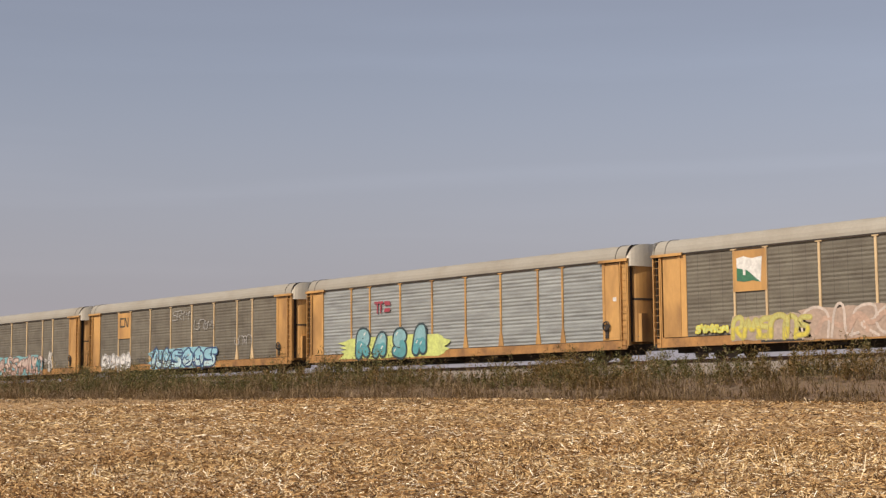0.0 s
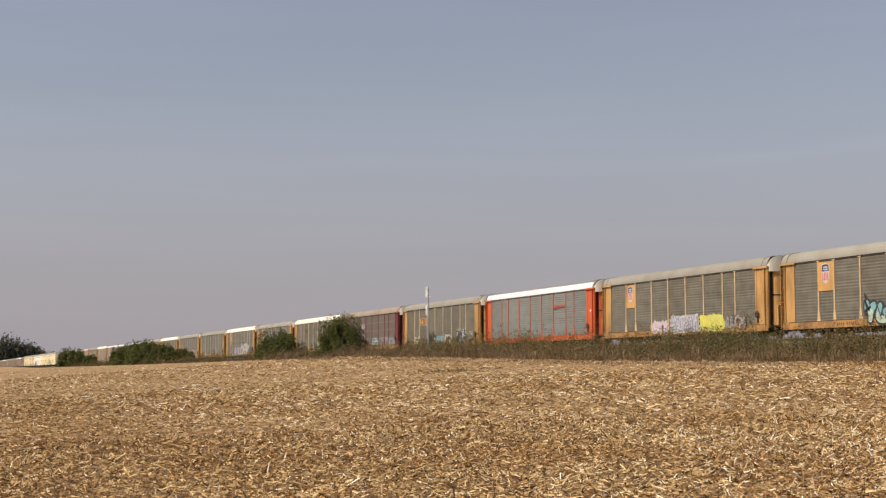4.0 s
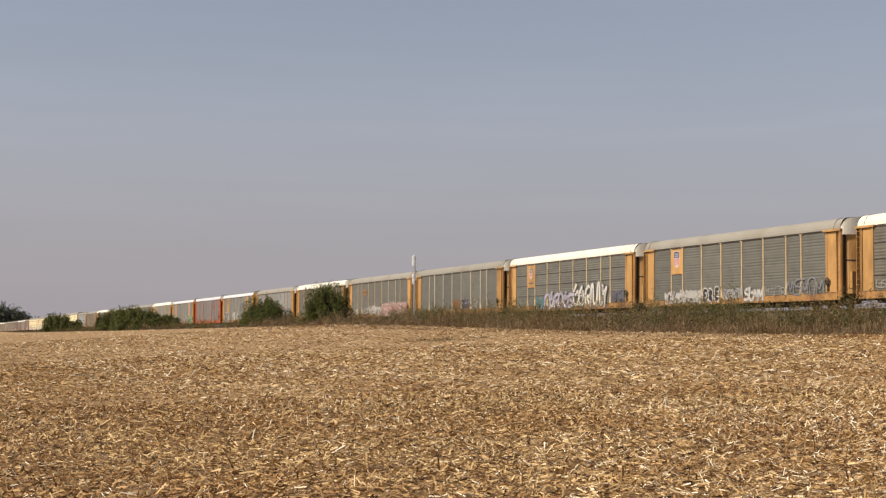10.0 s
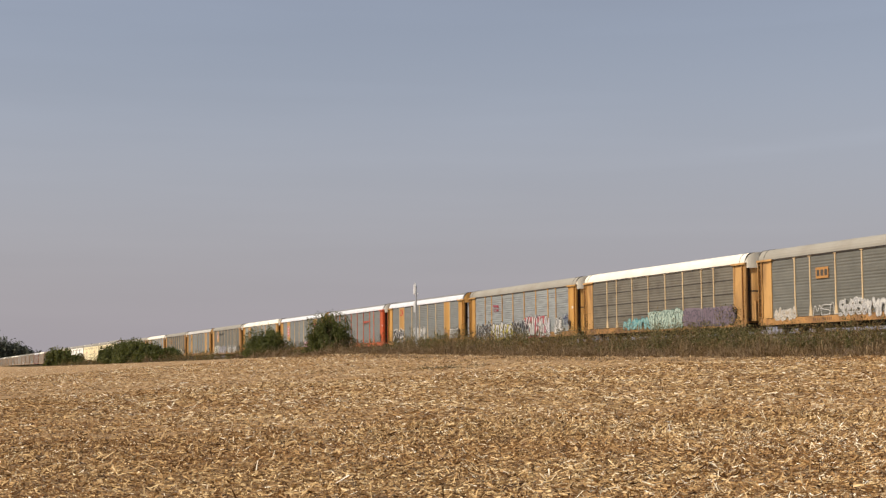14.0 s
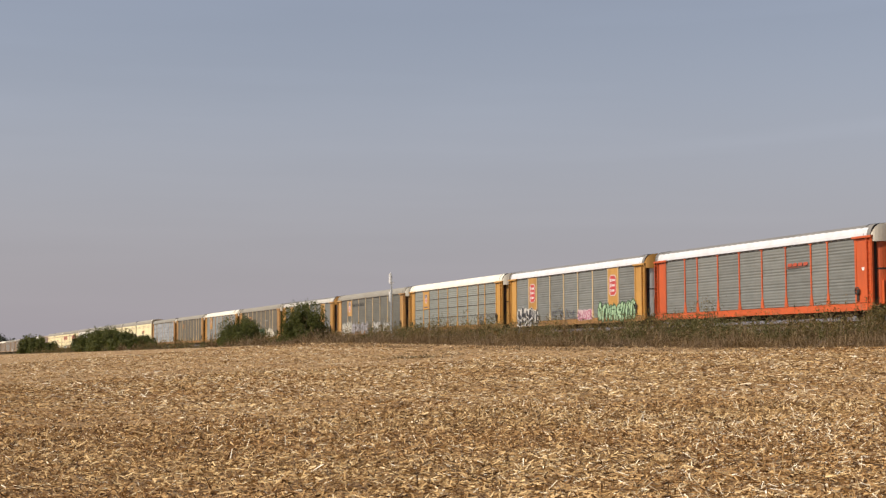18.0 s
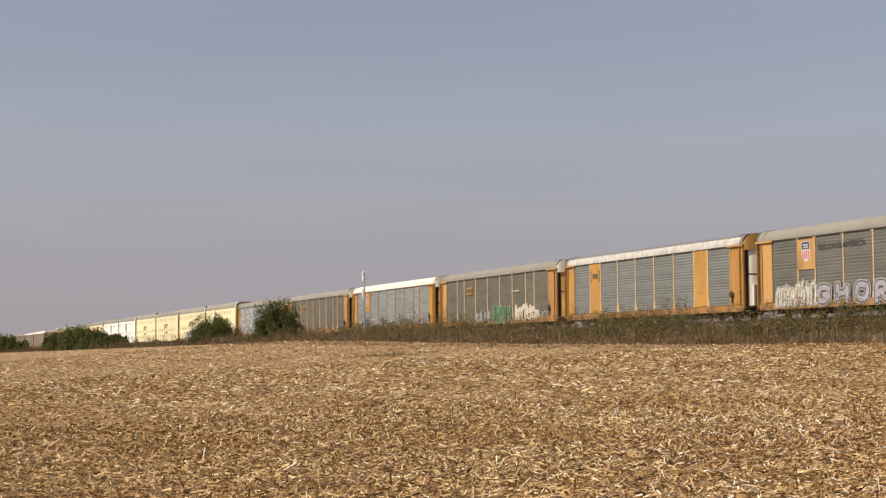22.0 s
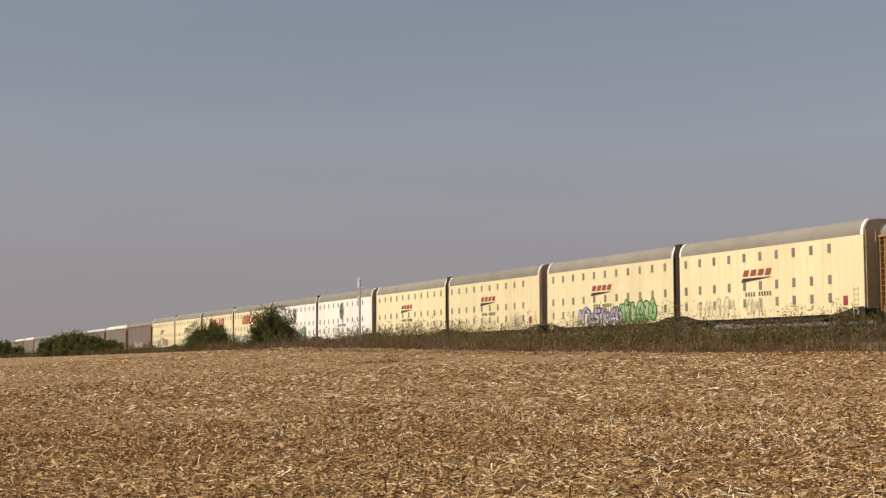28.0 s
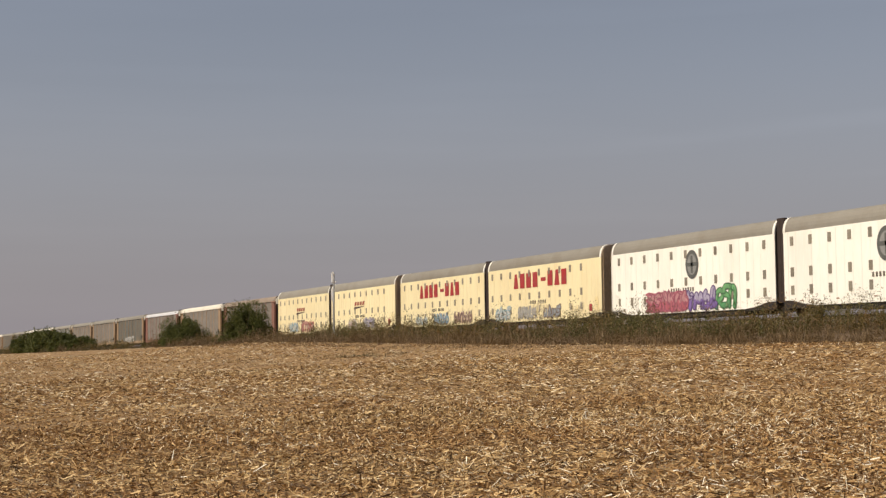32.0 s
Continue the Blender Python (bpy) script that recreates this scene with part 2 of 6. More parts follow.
def soil_material():
    m = bpy.data.materials.new("stubble_soil")
    m.use_nodes = True
    n, l = m.node_tree.nodes, m.node_tree.links
    b = n["Principled BSDF"]
    geo = n.new("ShaderNodeNewGeometry")
    layers = []
    for scale, detail in ((34.0, 7), (4.0, 4), (0.22, 4)):
        t = n.new("ShaderNodeTexNoise")
        t.inputs["Scale"].default_value, t.inputs["Detail"].default_value = scale, detail
        l.new(geo.outputs["Position"], t.inputs["Vector"])
        layers.append(t)
    ramp = n.new("ShaderNodeValToRGB")
    r = ramp.color_ramp
    r.elements[0].position, r.elements[0].color = 0.34, (0.160, 0.093, 0.040, 1)
    r.elements[1].position, r.elements[1].color = 0.66, (0.44, 0.29, 0.138, 1)
    e = r.elements.new(0.5)
    e.color = (0.325, 0.206, 0.090, 1)
    l.new(layers[0].outputs[0], ramp.inputs[0])
    mid = n.new("ShaderNodeMapRange")
    mid.inputs[1].default_value, mid.inputs[2].default_value = 0.3, 0.7
    mid.inputs[3].default_value, mid.inputs[4].default_value = 0.8, 1.2
    l.new(layers[1].outputs[0], mid.inputs[0])
    far = n.new("ShaderNodeMapRange")
    far.inputs[1].default_value, far.inputs[2].default_value = 0.3, 0.7
    far.inputs[3].default_value, far.inputs[4].default_value = 0.85, 1.15
    l.new(layers[2].outputs[0], far.inputs[0])
    mul = n.new("ShaderNodeMath")
    mul.operation = "MULTIPLY"
    l.new(mid.outputs[0], mul.inputs[0])
    l.new(far.outputs[0], mul.inputs[1])
    hsv = n.new("ShaderNodeHueSaturation")
    l.new(ramp.outputs[0], hsv.inputs["Color"])
    l.new(mul.outputs[0], hsv.inputs["Value"])
    l.new(hsv.outputs[0], b.inputs["Base Color"])
    b.inputs["Roughness"].default_value = 0.95
    bp = n.new("ShaderNodeBump")
    bp.inputs["Strength"].default_value, bp.inputs["Distance"].default_value = 0.9, 0.06
    l.new(layers[0].outputs[0], bp.inputs["Height"])
    l.new(bp.outputs[0], b.inputs["Normal"])
    return m


SOIL = soil_material()
BALLAST = coat("limestone_ballast", (0.22, 0.19, 0.16), 0.95, spots=(0.13, 0.11, 0.09), wear=0.6, scale=7, fine=26, bump=0.08)
TURF = coat("dry_turf", (0.150, 0.098, 0.060), 0.95, spots=(0.09, 0.068, 0.036), wear=0.7, scale=0.8, fine=12, bump=0.08)
STRAW = island("corn_residue", ((0.068, 0.036, 0.014), (0.165, 0.093, 0.036), (0.30, 0.180, 0.069), (0.39, 0.242, 0.096), (0.48, 0.315, 0.130), (0.60, 0.415, 0.187)), (0.82, 0.63, 0.34), other=(0.80, 0.70, 0.58), patch=0.15)
STALK = island("corn_stalks", ((0.54, 0.40, 0.21), (0.72, 0.57, 0.35), (0.88, 0.76, 0.52)), (0.96, 0.90, 0.74))
GRASS = island("weed_blades", ((0.05, 0.036, 0.018), (0.10, 0.072, 0.036), (0.155, 0.108, 0.055), (0.115, 0.082, 0.038), (0.08, 0.06, 0.026)), (0.27, 0.195, 0.10), 0.75, 0.25, other=(0.85, 0.98, 0.52), patch=0.24)
DRYGRASS = island("dry_grass", ((0.11, 0.074, 0.042), (0.19, 0.130, 0.070), (0.27, 0.19, 0.10), (0.16, 0.110, 0.058)), (0.42, 0.31, 0.175), 0.75, 0.25, other=(0.80, 0.72, 0.50), patch=0.33)
WEEDLEAF = island("weed_leaves", ((0.052, 0.054, 0.017), (0.097, 0.098, 0.029), (0.15, 0.136, 0.046), (0.12, 0.114, 0.034)), (0.29, 0.245, 0.10), 0.7, 0.35, other=(1.55, 1.0, 0.95), patch=0.19)
LEAF = island("bush_leaves", ((0.037, 0.046, 0.009), (0.066, 0.081, 0.013), (0.098, 0.110, 0.018)), (0.165, 0.165, 0.032), 0.65, 0.35)
FARLEAF = island("distant_leaves", ((0.05, 0.06, 0.04), (0.065, 0.075, 0.05)), (0.09, 0.1, 0.065), 0.8)


# ---- building helpers ----
class Shape:
    """Collects boxes, tubes and sheets into one mesh."""

    def __init__(self):
        self.v, self.f, self.m = [], [], []

    def add(self, verts, faces, slot=0):
        k = len(self.v)
        self.v += [tuple(p) for p in verts]
        self.f += [tuple(i + k for i in q) for q in faces]
        self.m += [slot] * len(faces)
        return self

    def box(self, x0, x1, y0, y1, z0, z1, c=0.0, slot=0):
        """A box; c chamfers its four upright edges."""
        if c <= 0:
            v = [(x, y, z) for z in (z0, z1) for x, y in ((x0, y0), (x1, y0), (x1, y1), (x0, y1))]
        else:
            ring = ((x0 + c, y0), (x1 - c, y0), (x1, y0 + c), (x1, y1 - c), (x1 - c, y1), (x0 + c, y1), (x0, y1 - c), (x0, y0 + c))
            v = [(x, y, z) for z in (z0, z1) for x, y in ring]
        h = len(v) // 2
        f = [tuple(range(h))[::-1], tuple(range(h, 2 * h))]
        f += [(i, (i + 1) % h, h + (i + 1) % h, h + i) for i in range(h)]
        return self.add(v, f, slot)

    def sweep(self, ring, x0, x1, steps=1, slot=0, caps=True, swell=None):
        """A closed ring of (y, z) drawn along x."""
        h, v, f = len(ring), [], []
        for i in range(steps + 1):
            x = x0 + (x1 - x0) * i / steps
            k = swell(i) if swell else 0
            v += [(x, y * (1 + k * 0), z + k) for y, z in ring]
        for i in range(steps):
            f += [(i * h + j, (i + 1) * h + j, (i + 1) * h + (j + 1) % h, i * h + (j + 1) % h) for j in range(h)]
        if caps:
            f += [tuple(range(h)), tuple(range(steps * h, steps * h + h))[::-1]]
        return self.add(v, f, slot)

    def tube(self, a, b, r0, r1=None, sides=8, slot=0):
        a, b = Vector(a), Vector(b)
        r1 = r0 if r1 is None else r1
        q = (b - a).to_track_quat("Z", "Y")
        v = []
        for p, r in ((a, r0), (b, r1)):
            v += [p + q @ Vector((r * math.cos(2 * math.pi * i / sides), r * math.sin(2 * math.pi * i / sides), 0)) for i in range(sides)]
        f = [(i, (i + 1) % sides, sides + (i + 1) % sides, sides + i) for i in range(sides)]
        f += [tuple(range(sides))[::-1], tuple(range(sides, 2 * sides))]
        return self.add(v, f, slot)

    def mesh(self, *mats, smooth=False):
        me = bpy.data.meshes.new("mesh")
        me.from_pydata(self.v, [], self.f)
        for m in mats:
            me.materials.append(m)
        if len(mats) > 1:
            me.polygons.foreach_set("material_index", self.m)
        if smooth:
            me.polygons.foreach_set("use_smooth", [True] * len(self.f))
        me.update()
        return me


def part(name, me, parent, label="", at=(0, 0, 0)):
    ob = new(name, me)
    ob.parent = parent
    ob.location = at
    if label:
        tagged(ob, label)
    return ob


SHARED = {}


def shared(key, make, *mats, smooth=False):
    """One mesh for all parts of the same shape and materials."""
    k = (key, tuple(m.name for m in mats))
    if k not in SHARED:
        SHARED[k] = make().mesh(*mats, smooth=smooth)
    return SHARED[k]


# ---- lie of the land ----
TRACK_Y, RAIL_Z = 57.07, 3.67
EDGE = ((-4000, 4.0), (-1500, 5.2), (-1100, 4.6), (-627, 2.7), (-353, 2.76), (-243, 2.87), (-183, 2.93), (-148, 2.98), (-120, 2.6), (-90, 2.15),
        (-68, 1.98), (-50, 1.85), (-36, 1.66), (-27, 1.55), (0, 1.4), (60, 1.4), (4000, 1.0))
EDGE_X, EDGE_Z = np.array([e[0] for e in EDGE], float), np.array([e[1] for e in EDGE], float)


def land(x, y):
    """Height of the ground: the field climbs to the foot of the railway bank, then the bank, then level country."""
    x, y = np.asarray(x, float), np.asarray(y, float)
    h = np.interp(x, EDGE_X, EDGE_Z)
    fade = np.clip((y + 60) / 60, 0, 1)
    field = h * np.clip(y / 43, 0, 1) - 0.8 * (1 - fade) * fade
    bank = h + (RAIL_Z - 1.0 - h) * np.clip((y - 43) / 8.5, 0, 1)
    z = np.where(y < 43, field, bank)
    drop = np.clip((y - 63) / 40, 0, 1)
    rise = 4.2 * np.clip((-x - 1000) / 400, 0, 1)
    return np.where(y > 63, (RAIL_Z - 1.0) * (1 - drop) + (0.6 + rise) * drop, z)


def sheet(name, xs, ys, height, mat, smooth=True):
    gx, gy = np.meshgrid(xs, ys)
    gz = height(gx, gy)
    v = np.stack([gx, gy, gz], -1).reshape(-1, 3)
    nx, ny = len(xs), len(ys)
    i = np.arange((nx - 1) * (ny - 1))
    a = (i // (nx - 1)) * nx + i % (nx - 1)
    f = np.stack([a, a + 1, a + nx + 1, a + nx], -1)
    me = bpy.data.meshes.new(name)
    me.from_pydata(v.tolist(), [], f.tolist())
    me.materials.append(mat)
    if smooth:
        me.polygons.foreach_set("use_smooth", [True] * len(f))
    return new(name, me)


def ground_height(x, y):
    z = land(x, y)
    near = np.clip(1 - (np.abs(x + 60) - 90) / 60, 0, 1) * np.clip((44 - y) / 3, 0, 1) * np.clip((y + 5) / 5, 0, 1)
    rough = 0.035 * np.sin(x * 2.1 + 1.3 * np.sin(y * 1.7)) * np.sin(y * 2.6 + np.sin(x * 0.9)) + 0.05 * np.sin(x * 0.37 + y * 0.8) * np.sin(y * 0.51 - x * 0.2)
    return z + near * rough


xs = np.concatenate([[-4000, -3000, -2000, -1500, -1100], np.arange(-900, -160, 20), np.arange(-160, 10, 0.5), np.arange(10, 80, 10), [120, 300, 1000, 2500, 4000]])
ys = np.concatenate([[-4000, -2000, -800, -300, -120, -60, -30, -15], np.arange(-5, 44, 0.5), np.arange(44, 66, 1.0), [70, 80, 103, 200, 500, 1200, 2500, 4000]])
ground = tagged(sheet("ground", xs, ys, ground_height, SOIL), "harvested corn field of brown soil under pale residue", "ground", kind="structure")
ground.data.materials.append(TURF)
for face in ground.data.polygons:
    if face.center.y > 43.2 + 0.5 * math.sin(face.center.x * 0.8) * math.sin(face.center.x * 0.23):
        face.material_index = 1


def strips(name, v, f, mat):
    """Links many four-cornered faces as one mesh."""
    me = bpy.data.meshes.new(name)
    me.vertices.add(len(v))
    me.vertices.foreach_set("co", v.ravel())
    me.loops.add(f.size)
    me.loops.foreach_set("vertex_index", f.ravel())
    me.polygons.add(len(f))
    me.polygons.foreach_set("loop_start", np.arange(0, f.size, 4))
    me.polygons.foreach_set("loop_total", np.full(len(f), 4))
    me.materials.append(mat)
    me.update()
    me.validate()
    return new(name, me)


def scatter(name, pos, length, width, turn, lean, mat, bend=0.25, roll=None, simple=False):
    """Many bent strips as one mesh: pos (n, 3), length, width, heading, lean (0 flat, 90 upright) and roll about their length, in radians."""
    n = len(pos)
    d = np.stack([np.cos(turn) * np.cos(lean), np.sin(turn) * np.cos(lean), np.sin(lean)], -1)
    side = np.stack([-np.sin(turn), np.cos(turn), np.zeros(n)], -1)
    if roll is not None:
        side = side * np.cos(roll)[:, None] + np.array([0, 0, 1]) * np.sin(roll)[:, None]
    tip = np.stack([np.cos(turn), np.sin(turn), np.zeros(n)], -1)
    L, W = length[:, None], width[:, None]
    if simple:
        q, r = pos - d * L * 0.5, pos + d * L * 0.5
        v = np.stack([q - side * W * 0.5, q + side * W * 0.4, r + side * W * 0.25, r - side * W * 0.3], 1).reshape(-1, 3)
        return strips(name, v, np.arange(n * 4).reshape(-1, 4), mat)
    a, b = pos - side * W / 2, pos + side * W / 2
    mid = pos + d * L * 0.55
    c, e = mid - side * W * 0.45, mid + side * W * 0.45
    end = pos + d * L * 0.95 + tip * L * bend * 0.5 - np.array([0, 0, 1]) * L * bend * 0.4
    g, h = end - side * W * 0.12, end + side * W * 0.12
    v = np.stack([a, b, e, c, h, g], 1).reshape(-1, 3)
    k = np.arange(n)[:, None] * 6
    f = np.concatenate([k + np.array([[0, 1, 2, 3]]), k + np.array([[3, 2, 4, 5]])], 1).reshape(-1, 4)
    return strips(name, v, f, mat)


rng = np.random.default_rng(7)


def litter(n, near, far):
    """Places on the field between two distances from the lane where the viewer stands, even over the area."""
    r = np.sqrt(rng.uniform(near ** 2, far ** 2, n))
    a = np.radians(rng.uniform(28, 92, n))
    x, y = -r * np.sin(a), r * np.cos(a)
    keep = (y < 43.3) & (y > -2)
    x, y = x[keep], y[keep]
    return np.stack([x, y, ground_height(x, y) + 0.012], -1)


def strew(name, pos, mean, thin, wide, lean, mat, label, swell=0.5):
    """Pieces lie nearly flat, rolled any way about their length; some stick up out of the mat."""
    dist = np.hypot(pos[:, 0], pos[:, 1])
    grow = np.clip(dist / 30, 0.7, 7.0)
    n = len(pos)
    width = rng.uniform(thin, wide, n) * grow ** swell
    roll = rng.uniform(-1.3, 1.3, n)
    slope = rng.normal(0, lean, n) * np.where(rng.uniform(0, 1, n) < 0.28, 3.2, 1.0) / np.clip(grow, 1.0, 1.7)
    long = (rng.gamma(2.6, mean / 2.6, n) + 0.015) * grow ** (swell * 0.6)
    pos = pos + np.stack([np.zeros(n), np.zeros(n), np.abs(np.sin(roll)) * width * 0.42 + np.abs(np.sin(slope)) * long * 0.4 + rng.uniform(0, 0.02, n)], -1)
    ob = scatter(name, pos, long, width, rng.uniform(0, 6.283, n), slope, mat, 0.05, roll, True)
    tagged(ob, label, "corn residue", kind="stuff")


def field_rim(pos):
    """Less lies on the headland along the bank, where the soil shows in patches."""
    bare = np.interp(pos[:, 1], (29, 41), (0.0, 0.42)) + 0.16 * np.sin(pos[:, 0] * 0.21 + np.sin(pos[:, 1] * 0.4)) * np.interp(pos[:, 1], (24, 36), (0, 1))
    return pos[rng.uniform(0, 1, len(pos)) > bare]


def thinned(pos):
    """Stalks lie thicker on the combed rows away from the lane."""
    chance = np.clip((pos[:, 1] + 5) / 16, 0.5, 1) * (0.65 + 0.35 * np.sin(pos[:, 1] * 1.1 + 0.6 * np.sin(pos[:, 0] * 0.23)))
    chance = chance * np.interp(pos[:, 1], (28, 41), (1.0, 0.3))
    return pos[rng.uniform(0, 1, len(pos)) < chance]


around_lane = np.stack([rng.uniform(-60, 60, 24000), rng.uniform(-45, 43, 24000)], -1)
around_lane = np.concatenate([around_lane, ground_height(around_lane[:, 0], around_lane[:, 1])[:, None] + 0.012], 1)
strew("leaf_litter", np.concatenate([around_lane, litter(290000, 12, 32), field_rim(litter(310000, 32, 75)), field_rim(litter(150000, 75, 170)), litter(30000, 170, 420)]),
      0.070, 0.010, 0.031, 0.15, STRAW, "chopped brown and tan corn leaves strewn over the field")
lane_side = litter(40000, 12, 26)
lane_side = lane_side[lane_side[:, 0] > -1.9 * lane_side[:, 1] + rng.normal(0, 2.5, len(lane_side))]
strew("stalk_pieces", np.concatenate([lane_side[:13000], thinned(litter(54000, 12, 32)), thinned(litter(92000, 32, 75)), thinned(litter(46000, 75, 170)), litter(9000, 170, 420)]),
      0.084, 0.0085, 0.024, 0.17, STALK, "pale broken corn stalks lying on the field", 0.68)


# ---- weeds on the bank ----
def bank_places(n, x0, x1, y0, y1, power=1.0):
    x = x0 + (x1 - x0) * rng.uniform(0, 1, n) ** power
    y = rng.uniform(y0, y1, n)
    return np.stack([x, y, land(x, y)], -1)


def lush(x, y):
    """How tall the growth stands: ragged clumps, higher away down the line."""
    swell = np.sin(x * 0.31 + 1.1 * np.sin(x * 0.113)) * np.sin(x * 0.71 + y * 0.5)
    wave = 0.70 + 0.28 * swell + 0.14 * np.sin(x * 1.9 + y) + 0.7 * np.clip(np.sin(x * 0.173 + 0.4) * np.sin(x * 0.97 + y * 0.9) - 0.35, 0, 1)
    return wave * np.interp(-x, (25, 60, 85, 105, 400, 1100), (1.2, 1.3, 1.45, 1.75, 1.65, 1.8)) * np.interp(y, (42.8, 44, 48, 51, 55.4), (0.55, 0.72, 0.82, 1.1, 1.25))


def around(n, each, reach):
    """Which plant each piece belongs to, and its offset from the plant's foot."""
    own = np.repeat(np.arange(n), each)
    a, d = rng.uniform(0, 6.283, n * each), reach * np.sqrt(rng.uniform(0, 1, n * each))
    return own, np.cos(a) * d, np.sin(a) * d


def headroom(foot):
    """The growth seldom overtops the wagons' sills."""
    return RAIL_Z + np.interp(-foot[:, 0], (60, 105), (0.0, 0.68)) + 0.72 * np.sin(foot[:, 0] * 0.53 + 1.7 * np.sin(foot[:, 0] * 0.19)) * np.sin(foot[:, 0] * 1.31 + 2) + 0.55 * rng.uniform(0, 1, len(foot)) ** 2 - foot[:, 2]


def ragged(foot):
    """Stretches of high and of low growth, a few metres long each."""
    x = foot[:, 0]
    return np.clip(0.95 + 0.5 * np.sin(x * 0.55 + 2 * np.sin(x * 0.13)) * np.sin(x * 0.21 + 1) + 0.16 * np.sin(x * 1.7 + foot[:, 1]), 0.45, 1.35)


def tufts(name, foot, each, thick, label, mat=GRASS, scale=1.0):
    """Dry grass tufts: arching blades from one foot, of very uneven height."""
    n = len(foot)
    high = lush(foot[:, 0], foot[:, 1]) * rng.gamma(3.0, 0.333, n) * 0.85 * scale
    high = np.minimum(high, headroom(foot)) * ragged(foot)
    own, dx, dy = around(n, each, 0.22)
    far = np.clip(np.abs(foot[own, 0]) / 110, 1, 4)
    p = foot[own] + np.stack([dx * far, dy, np.zeros(len(own))], -1)
    ob = scatter(name, p, high[own] * rng.uniform(0.35, 1.15, len(own)) + 0.08, rng.uniform(0.6, 1.4, len(own)) * thick * far,
                 rng.uniform(0, 6.283, len(own)), rng.normal(0.95, 0.5, len(own)), mat, 0.8)
    tagged(ob, label, "weeds", kind="stuff")


def forbs(name, foot, each, size, label, mat=WEEDLEAF, flop=0.25, grow=1.0):
    """Leafy weeds: a stem and leaves that thin out upwards."""
    n = len(foot)
    high = lush(foot[:, 0], foot[:, 1]) * rng.gamma(3.2, 0.3125, n) * 1.05 * grow
    high = np.minimum(high, headroom(foot) + 1.3 * (grow - 1)) * (ragged(foot) if grow == 1 else rng.uniform(0.6, 1.0, n))
    own, dx, dy = around(n, each, 1.0)
    far = np.clip(np.abs(foot[own, 0]) / 110, 1, 3.5)
    up = rng.beta(1.6, 1.1, len(own))
    spread = (0.34 * (1 - up) + 0.09) * high[own]
    p = foot[own] + np.stack([dx * spread, dy * spread, up * high[own]], -1)
    ob = scatter(name, p, rng.uniform(0.5, 1.5, len(own)) * size * far ** 0.7, rng.uniform(0.25, 0.6, len(own)) * size * far ** 0.8,
                 np.arctan2(dy, dx) + rng.normal(0, 0.6, len(own)), rng.normal(flop, 0.55, len(own)), mat, 0.4, rng.uniform(-0.7, 0.7, len(own)), True)
    tagged(ob, label, "weeds", kind="stuff")
    ob = scatter("weed_stems" if mat is WEEDLEAF else "dry_weed_stems", foot, high * 1.02, np.full(n, 0.014) * np.clip(np.abs(foot[:, 0]) / 110, 1, 4), rng.uniform(0, 6.283, n), rng.normal(1.45, 0.12, n), GRASS, 0.1)
    tagged(ob, "thin brown stems of the weeds", "weeds", kind="stuff")


def clumped(p, share):
    """Keeps the plants that fall into clumps."""
    v = np.sin(p[:, 0] * 0.47 + np.sin(p[:, 0] * 0.17) * 2) + np.sin(p[:, 1] * 0.9 + p[:, 0] * 0.21) + rng.normal(0, 0.5, len(p))
    return p[v > np.quantile(v, 1 - share)]


def thin_near(p):
    """The slope shows bare between the plants where the line comes nearest."""
    bare = np.interp(p[:, 0], (-110, -75, -40), (0.0, 0.3, 0.42)) * np.interp(p[:, 1], (44, 47, 52, 54.5), (0.25, 1.0, 1.0, 0.3))
    patch = 0.5 + 0.5 * np.sin(p[:, 0] * 0.6 + 1.4 * np.sin(p[:, 0] * 0.21)) * np.sin(p[:, 1] * 1.1 + p[:, 0] * 0.3)
    return p[rng.uniform(0, 1, len(p)) > np.clip(bare * (0.5 + patch), 0, 0.93)]


def stands(count, x0, x1, y0, y1, each, reach):
    """Plants in loose stands of a few metres, with gaps between the stands."""
    c = np.stack([x0 + (x1 - x0) * rng.uniform(0, 1, count), rng.uniform(y0, y1, count)], -1)
    p = np.repeat(c, each, 0) + rng.normal(0, 1, (count * each, 2)) * np.array([reach, 0.5])
    p[:, 1] = np.clip(p[:, 1], 43, 55.5)
    return np.stack([p[:, 0], p[:, 1], land(p[:, 0], p[:, 1])], -1)


tufts("straw_tufts", np.concatenate([bank_places(2300, -15, -200, 42.5, 45.5), stands(90, -20, -200, 41.6, 43.6, 10, 1.2)]), 13, 0.018, "straw-coloured dry grass at the foot of the bank", DRYGRASS)
tufts("field_edge_stubble", np.concatenate([bank_places(1900, -18, -170, 38.0, 43.2), stands(110, -20, -170, 36.5, 43, 14, 1.6)]), 8, 0.017, "short brown stubble and grass at the field's edge", DRYGRASS, 0.3)
tufts("dry_tufts", thin_near(bank_places(2500, -15, -190, 44.0, 50.5)), 12, 0.017, "tall dry grey-brown grass on the railway bank", DRYGRASS)
tufts("grass_tufts", thin_near(np.concatenate([bank_places(2400, -15, -170, 48, 55.4), bank_places(1700, -15, -170, 51.5, 55.5)])), 11, 0.017, "dry brown grass tufts along the railway bank")
tufts("far_grass_tufts", np.concatenate([bank_places(6000, -170, -480, 42.7, 54), bank_places(2000, -480, -1100, 43, 53)]), 6, 0.018, "dry brown grass tufts far along the bank")
tufts("dead_weed_patch", np.concatenate([bank_places(45, -80, -91, 27.5, 33.0), bank_places(25, -84, -88, 29, 31)]), 12, 0.016, "low patch of dead brown weeds in the field", GRASS, 0.4)
